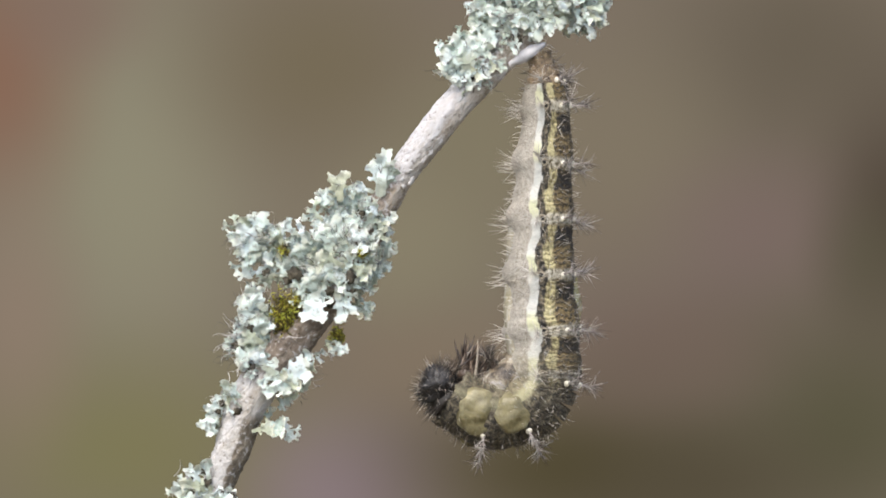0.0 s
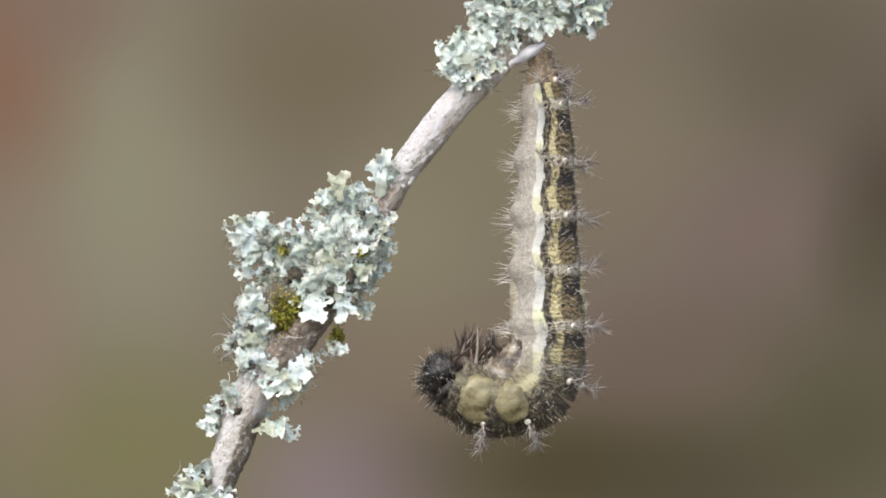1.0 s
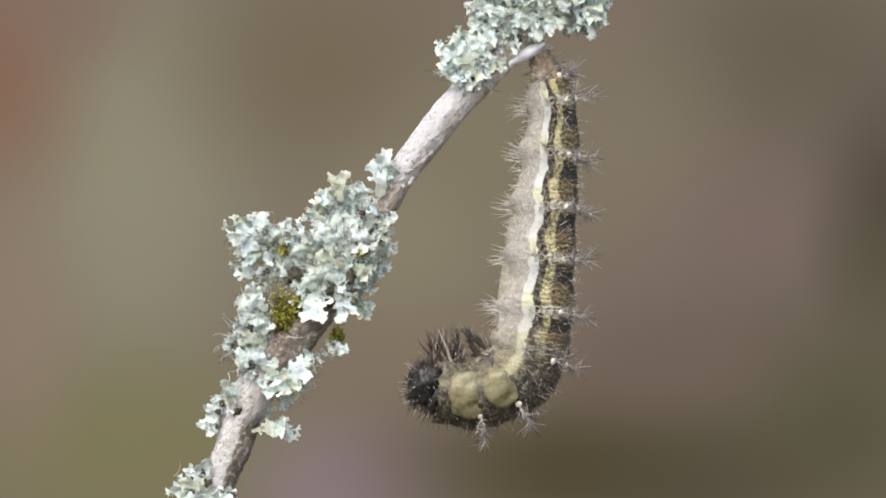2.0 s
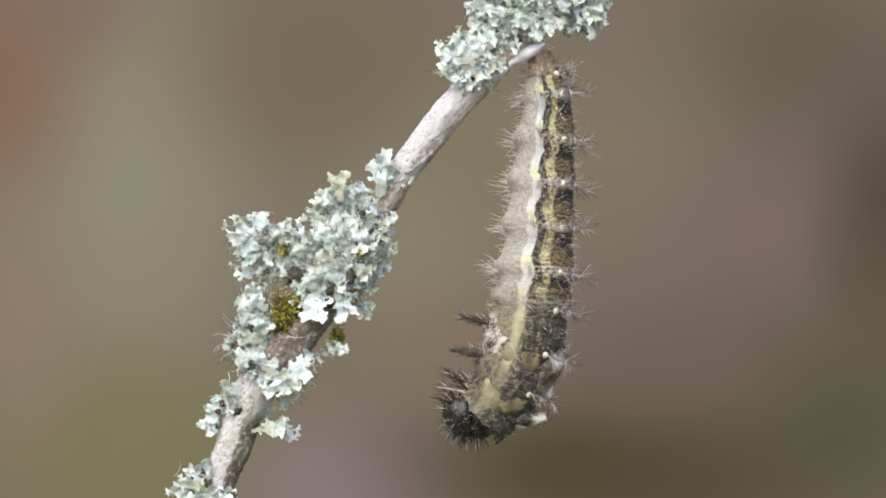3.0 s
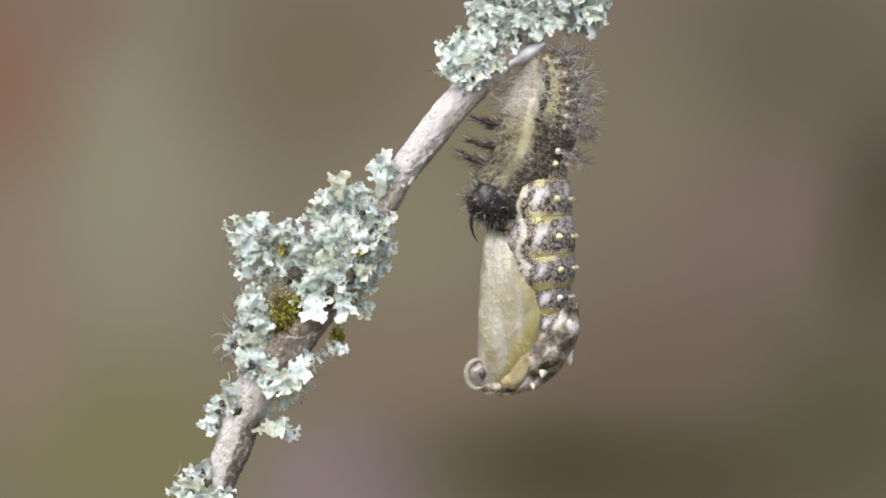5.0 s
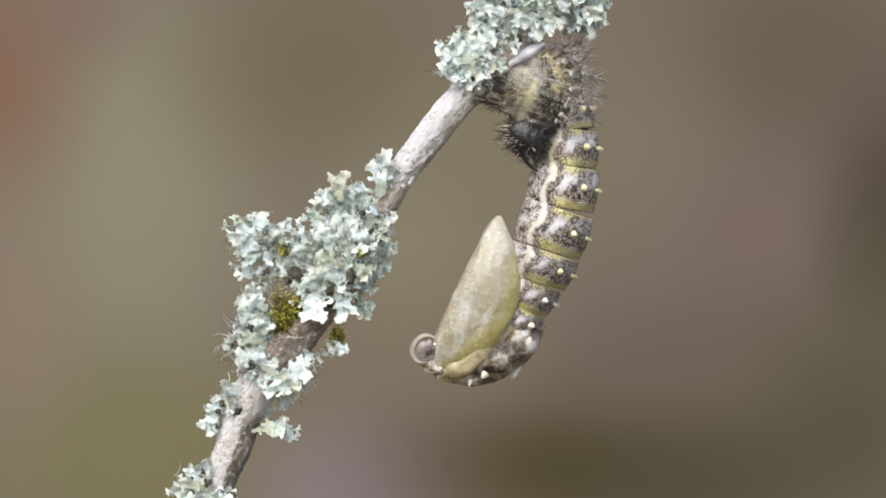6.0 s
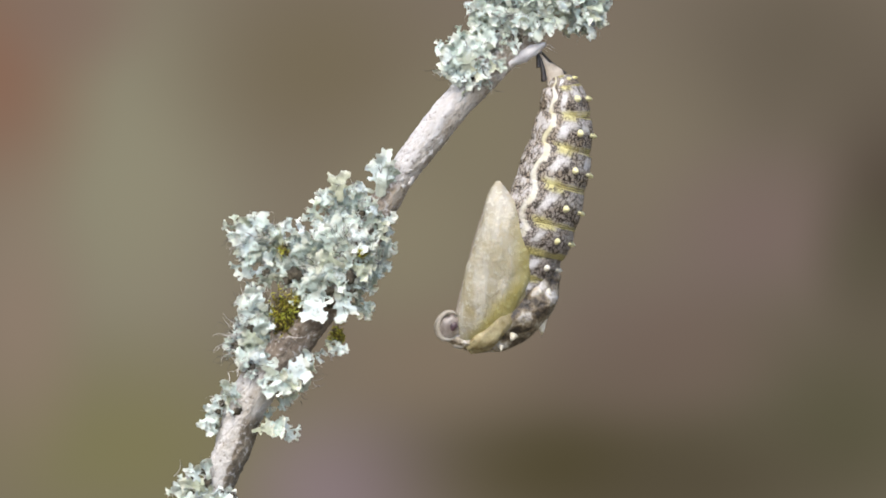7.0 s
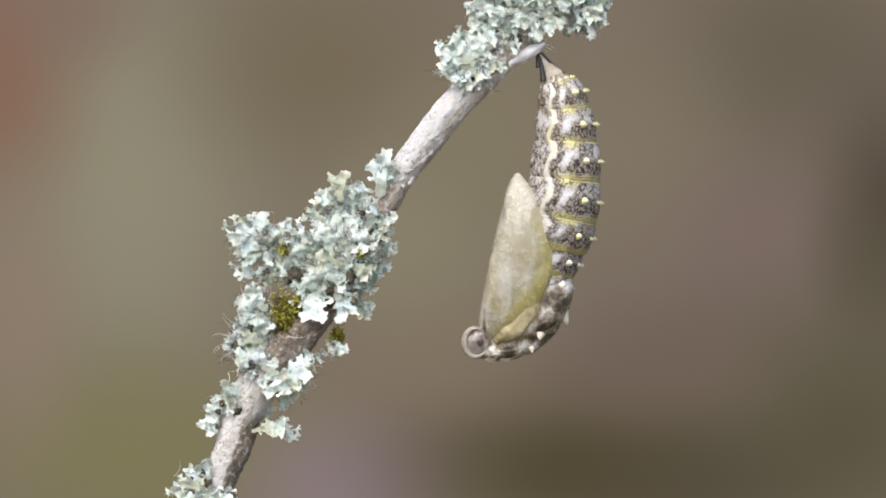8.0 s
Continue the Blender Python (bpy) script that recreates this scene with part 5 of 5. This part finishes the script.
# abdomen line from the tail down to the joint, eye, horn
PUPA_PATHS = (
    (0.0, ((960, 612), (958, 635), (954, 655)), (820, 722), (945, 715)),
    (0.5, ((953, 580), (950, 603), (944, 623)), (806, 688), (932, 682)),
    (1.0, ((968, 600), (966, 623), (960, 643)), (822, 702), (948, 695)),
    (1.5, ((964, 605), (960, 628), (954, 648)), (812, 712), (940, 705)),
    (1.7, ((949, 590), (945, 612), (938, 632)), (798, 694), (925, 688)),
    (2.8, ((918, 590), (908, 615), (895, 640)), (797, 700), (907, 716)),
    (3.0, ((928, 570), (918, 605), (900, 645)), (827, 722), (964, 730)),
    (3.2, ((918, 520), (915, 560), (905, 640)), (800, 702), (930, 704)),
    (3.5, ((932, 440), (936, 500), (942, 554), (932, 620)), (820, 668), (968, 681)),
    (3.6, ((934, 415), (940, 470), (950, 540), (945, 605)), (813, 657), (960, 672)),
    (3.8, ((942, 345), (944, 410), (950, 465), (956, 530), (950, 600)), (815, 638), (962, 660)),
    (4.0, ((950, 240), (945, 300), (945, 350), (952, 400), (962, 455), (962, 525), (960, 600)), (838, 640), (988, 656)),
    (4.2, ((956, 215), (949, 270), (947, 330), (952, 390), (956, 465), (958, 530), (950, 600)), (822, 645), (976, 660)),
    (4.5, ((962, 190), (957, 260), (955, 330), (954, 400), (955, 470), (958, 536), (955, 600)), (832, 648), (982, 651)),
    (4.7, ((962, 190), (957, 260), (956, 337), (956, 405), (957, 465), (963, 530), (962, 590)), (846, 650), (992, 645)),
    (5.8, ((960, 195), (942, 242), (935, 295), (932, 357), (937, 424), (952, 495), (975, 600)), (880, 690), (1013, 652)),
    (5.9, ((960, 200), (937, 240), (925, 300), (922, 354), (930, 418), (950, 482), (988, 590)), (899, 692), (1034, 635)),
    (6.0, ((1000, 150), (1010, 220), (1004, 288), (990, 371), (964, 448), (940, 517), (908, 590)), (758, 620), (900, 668)),
    (6.1, ((1015, 150), (1022, 210), (1013, 268), (988, 350), (965, 425), (952, 492), (922, 580)), (790, 640), (936, 662)),
    (6.2, ((1006, 140), (1020, 200), (1016, 258), (1000, 345), (976, 430), (958, 502), (935, 580)), (808, 640), (947, 652)),
    (6.3, ((988, 135), (1000, 180), (1008, 228), (1018, 282), (1032, 363), (1046, 436), (1066, 540)), (976, 646), (1118, 600)),
    (6.4, ((985, 125), (1000, 165), (992, 225), (962, 310), (935, 385), (902, 447), (862, 520)), (750, 526), (880, 580)),
    (6.5, ((974, 136), (973, 200), (967, 252), (961, 315), (957, 393), (955, 467), (946, 570)), (836, 645), (985, 635)),
    (6.6, ((988, 135), (1002, 190), (988, 260), (963, 335), (936, 415), (895, 530)), (762, 558), (914, 590)),
    (6.8, ((988, 135), (1000, 185), (996, 250), (981, 315), (965, 380), (950, 450), (915, 535)), (790, 573), (940, 603)),
    (7.0, ((990, 135), (1001, 185), (994, 252), (976, 320), (957, 390), (943, 455), (925, 530)), (798, 577), (954, 590)),
    (7.3, ((988, 133), (998, 180), (1000, 240), (1000, 312), (990, 395), (983, 455), (962, 540)), (834, 598), (996, 590)),
    (7.5, ((986, 133), (998, 185), (1002, 240), (1000, 306), (992, 385), (985, 450), (966, 530)), (839, 606), (1000, 582)),
    (8.0, ((986, 133), (998, 185), (1002, 250), (1000, 320), (991, 400), (965, 520)), (841, 606), (1003, 575)))
# the wing cases: tip and lower end, and how far they are drawn together inside the skin
WING_ENDS = (
    (0.0, (924, 380), (926, 655), 1.2), (0.5, (926, 355), (922, 630), 1.2), (1.0, (932, 375), (938, 650), 1.2), (1.5, (930, 375), (933, 650), 1.2), (1.7, (927, 355), (919, 625), 1.2),
    (2.8, (926, 430), (866, 688), 1.1), (3.0, (922, 450), (872, 708), 1.0), (3.2, (905, 440), (842, 690), 0.9), (3.5, (908, 410), (842, 672), 0.6), (3.8, (908, 385), (845, 640), 0.4),
    (4.0, (902, 400), (852, 645), 0.35), (4.2, (888, 398), (842, 650), 0.35), (4.5, (880, 400), (844, 650), 0.3), (4.7, (876, 400), (860, 654), 0.3),
    (5.8, (850, 438), (890, 690), 0.0), (5.9, (842, 448), (915, 690), 0.0), (6.0, (876, 402), (782, 624), 0.0), (6.1, (878, 402), (808, 652), 0.0), (6.2, (896, 395), (820, 650), 0.0), (6.3, (962, 395), (992, 650), 0.0),
    (6.4, (862, 340), (775, 560), 0.0), (6.5, (878, 394), (852, 645), 0.0), (6.6, (852, 342), (782, 568), 0.0), (6.8, (882, 345), (806, 588), 0.0), (7.0, (880, 332), (822, 586), 0.0), (7.3, (912, 338), (856, 592), 0.0),
    (7.6, (918, 308), (866, 590), 0.0), (8.0, (917, 303), (866, 590), 0.0))


def between(rows, t):
    for a, b in zip(rows, rows[1:]):
        if t <= b[0]:
            return a, b, (t - a[0]) / (b[0] - a[0])
    return rows[-1], rows[-1], 0.0


def blend(rows, t, f):
    """The place and direction at fraction f of the line at time t."""
    a, b, k = between(rows, t)
    pa, da = along(LINES[a[1]], f)
    pb, db = along(LINES[b[1]], f)
    return pa.lerp(pb, k), da.lerp(db, k).normalized()


LINES = {row[1]: cat(row[1], 0) for row in SKIN_PATHS + PUPA_PATHS}
LENGTHS = {key: sum((b - a).length for a, b in zip(line, line[1:])) for key, line in LINES.items()}
TIMES = [round(0.1 * i, 1) for i in range(81)]


def lying(p, d, lean=0.0, depth=0.0):
    """The pose of a body piece at plan point p whose axis runs along the plan direction d."""
    ez = Vector((d.x, 0, -d.y)).normalized()
    ey = Vector((0, 1, 0))
    ex = ey.cross(ez)
    m = Matrix((ex, ey, ez)).transposed().to_4x4()
    return Matrix.Translation(at(p.x, p.y, depth)) @ m @ pose(0, 0, 0, 0, lean, 0)


def front(t):
    """The turn and shift of the front body at time t from how it lies at the end."""
    a, b, k = between(PUPA_PATHS, t)
    eye, horn = Vector(a[2]).lerp(Vector(b[2]), k), Vector(a[3]).lerp(Vector(b[3]), k)
    e1, h1 = Vector(PUPA_PATHS[-1][2]), Vector(PUPA_PATHS[-1][3])
    turn = math.atan2(horn.y - eye.y, horn.x - eye.x) - math.atan2(h1.y - e1.y, h1.x - e1.x)
    mid, mid1 = (eye + horn) / 2, (e1 + h1) / 2
    return Matrix.Translation(at(*mid)) @ Matrix.Rotation(turn, 4, "Y") @ Matrix.Translation(-at(*mid1)) @ Matrix.Translation(JOINT)


LEAN = ((0.0, 0), (2.8, 0), (3.2, 0), (3.6, -5), (3.8, -12), (4.0, -20), (4.4, -22), (4.7, -20), (5.8, 0), (8.0, 0))
HEAD_DRAWN = ((0.0, 60), (3.2, 60), (3.6, 25), (3.8, 0), (8.0, 0))
THORAX_DRAWN = ((0.0, 26), (3.0, 26), (3.4, 0), (8.0, 0))
STRETCH = ((0.0, 0.79), (1.7, 0.79), (2.8, 0.74), (3.2, 0.68), (3.6, 0.61), (3.8, 0.54), (4.0, 0.45), (4.4, 0.40), (4.7, 0.40), (5.8, 0.62), (8.0, 0.62))
CHAIN = SEGMENTS[-1][0] + SEGMENTS[-1][3]


def chain(t, s):
    """A place s down the abdomen; what finds no room in a short line gathers at its start."""
    a, b, k = between(PUPA_PATHS, t)
    room = LENGTHS[a[1]] + (LENGTHS[b[1]] - LENGTHS[a[1]]) * k
    f = s / CHAIN if room >= CHAIN else max(0.0, 1 - (CHAIN - s) / room)
    return blend(PUPA_PATHS, t, min(1.0, f))


def motions():
    for i, ring in enumerate(SKIN_RINGS):
        rows = []
        for t in TIMES:
            if t > 6.4:
                continue
            a, b, k = between(STRETCH, t)
            g = a[1] + (b[1] - a[1]) * k
            f = g * i / 42 if i < 42 else g + (1 - g) * (i - 42) / (RINGS - 43)
            p, d = blend(SKIN_PATHS, t, f)
            a, b, k = between(LEAN, t)
            rows.append((t, lying(p, d, (a[1] + (b[1] - a[1]) * k) * f * f)))
        walk(ring, rows + [(8.0, rows[-1][1])])
    rows = []
    for t in TIMES:
        if t > 6.4:
            continue
        a, b, k = between(SKIN_PATHS, t)
        c = Vector(a[2]).lerp(Vector(b[2]), k)
        p, d = blend(SKIN_PATHS, t, 1.0)
        d = (c - p).normalized()
        rows.append((t, lying(c - d * 14, d, 0.0, 34 * min(1.0, max(0.0, (t - 3.4) / 0.5)))))
    walk(SKIN_HEAD, rows + [(8.0, rows[-1][1])])
    # the swellings sink in as the thorax empties
    for ob, inward in SWELLINGS:
        walk(ob, [(0.0, pose(0, 0, 0)), (1.7, pose(0, 0, 0)), (2.8, Matrix.Translation(inward * 5 * U)), (3.2, Matrix.Translation(inward * 9 * U)), (3.4, Matrix.Translation(inward * 15 * U)), (3.8, Matrix.Translation(inward * 42 * U)), (8.0, Matrix.Translation(inward * 42 * U))])
    walk(COLLAR, [(0.0, pose(0, 0, 0)), (2.7, pose(0, 0, 0)), (3.2, pose(-30 * U, 0, 0)), (3.5, pose(-62 * U, 0, 0)), (8.0, pose(-62 * U, 0, 0))])
    walk(CLAW, [(0.0, pose(22 * U, 0, -44 * U)), (3.5, pose(22 * U, 0, -44 * U)), (4.0, pose(0, 0, 0)), (8.0, pose(0, 0, 0))])
    # the cast skin drops to the ground
    drop = GROUND_Z - at(900, 330).z
    walk(CATERPILLAR, [(0.0, pose(0, 0, 0)), (6.3, pose(0, 0, 0)), (6.334, pose(0, 0, -0.012)), (6.367, pose(0, 0, -0.036)), (6.4, pose(0, 0, -0.06)), (6.5, pose(-0.004, 0, -0.16)), (6.6, pose(-0.006, 0, drop)), (8.0, pose(-0.006, 0, drop))])
    for seg, (s, r0, r1, ln) in zip(PUPA_SEGS, SEGMENTS):
        rows = []
        for t in TIMES:
            p, d = chain(t, s)
            p2, _ = chain(t, s + ln)
            if (p2 - p).length < 2:
                p2 = p + d
            rows.append((t, lying(p, (p2 - p).normalized(), 0.0, -8 * min(1.0, max(0.0, (3.3 - t) / 0.5)))))
        walk(seg, rows)
    rows = []
    for t in TIMES:
        p, d = blend(PUPA_PATHS, t, 0.0)
        k = min(1.0, max(0.0, (t - 5.9) / 0.2))
        apex = Vector((p.x - 4, p.y - 58)).lerp(Vector((950, 88)), k)
        turn = math.atan2(p.y - apex.y, p.x - apex.x) - math.atan2(133 - 88, 988 - 950)
        rows.append((t, Matrix.Translation(at(apex.x, apex.y)) @ Matrix.Rotation(turn, 4, "Y")))
    walk(CREMASTER, rows)
    rows = []
    for t in TIMES:
        a, b, k = between(THORAX_DRAWN, t)
        rows.append((t, front(t) @ Matrix.Translation(Vector((-0.5, 0, 0.8)) * (a[1] + (b[1] - a[1]) * k) * U)))
    walk(THORAX, rows)
    rows = []
    for t in TIMES:
        a, b, k = between(HEAD_DRAWN, t)
        rows.append((t, front(t) @ Matrix.Translation(Vector((1, 0, 0.4)) * (a[1] + (b[1] - a[1]) * k) * U)))
    walk(PUPA_HEAD, rows)
    for side, ob in zip((1, -1, 0), WINGS + [SHEATH]):
        rows = []
        for t in TIMES:
            a, b, k = between(WING_ENDS, t)
            tip, end, near = Vector(a[1]).lerp(Vector(b[1]), k), Vector(a[2]).lerp(Vector(b[2]), k), a[3] + (b[3] - a[3]) * k
            t1, e1 = Vector(WING_ENDS[-1][1]), Vector(WING_ENDS[-1][2])
            turn = math.atan2(end.y - tip.y, end.x - tip.x) - math.atan2(e1.y - t1.y, e1.x - t1.x)
            if side == 0:
                tip, end = (q + Vector((34, 0)) * max(0.0, near - 0.4) / 0.8 for q in (tip, end))
            rows.append((t, Matrix.Translation(at(*((tip + end) / 2), -28 * side * near)) @ Matrix.Rotation(turn, 4, "Y") @ Matrix.Rotation(radians(24) * max(0.0, near - 0.4) / 0.8, 4, "Z") @ Matrix.Translation(JOINT - at(*((t1 + e1) / 2)))))
        walk(ob, rows)


motions()
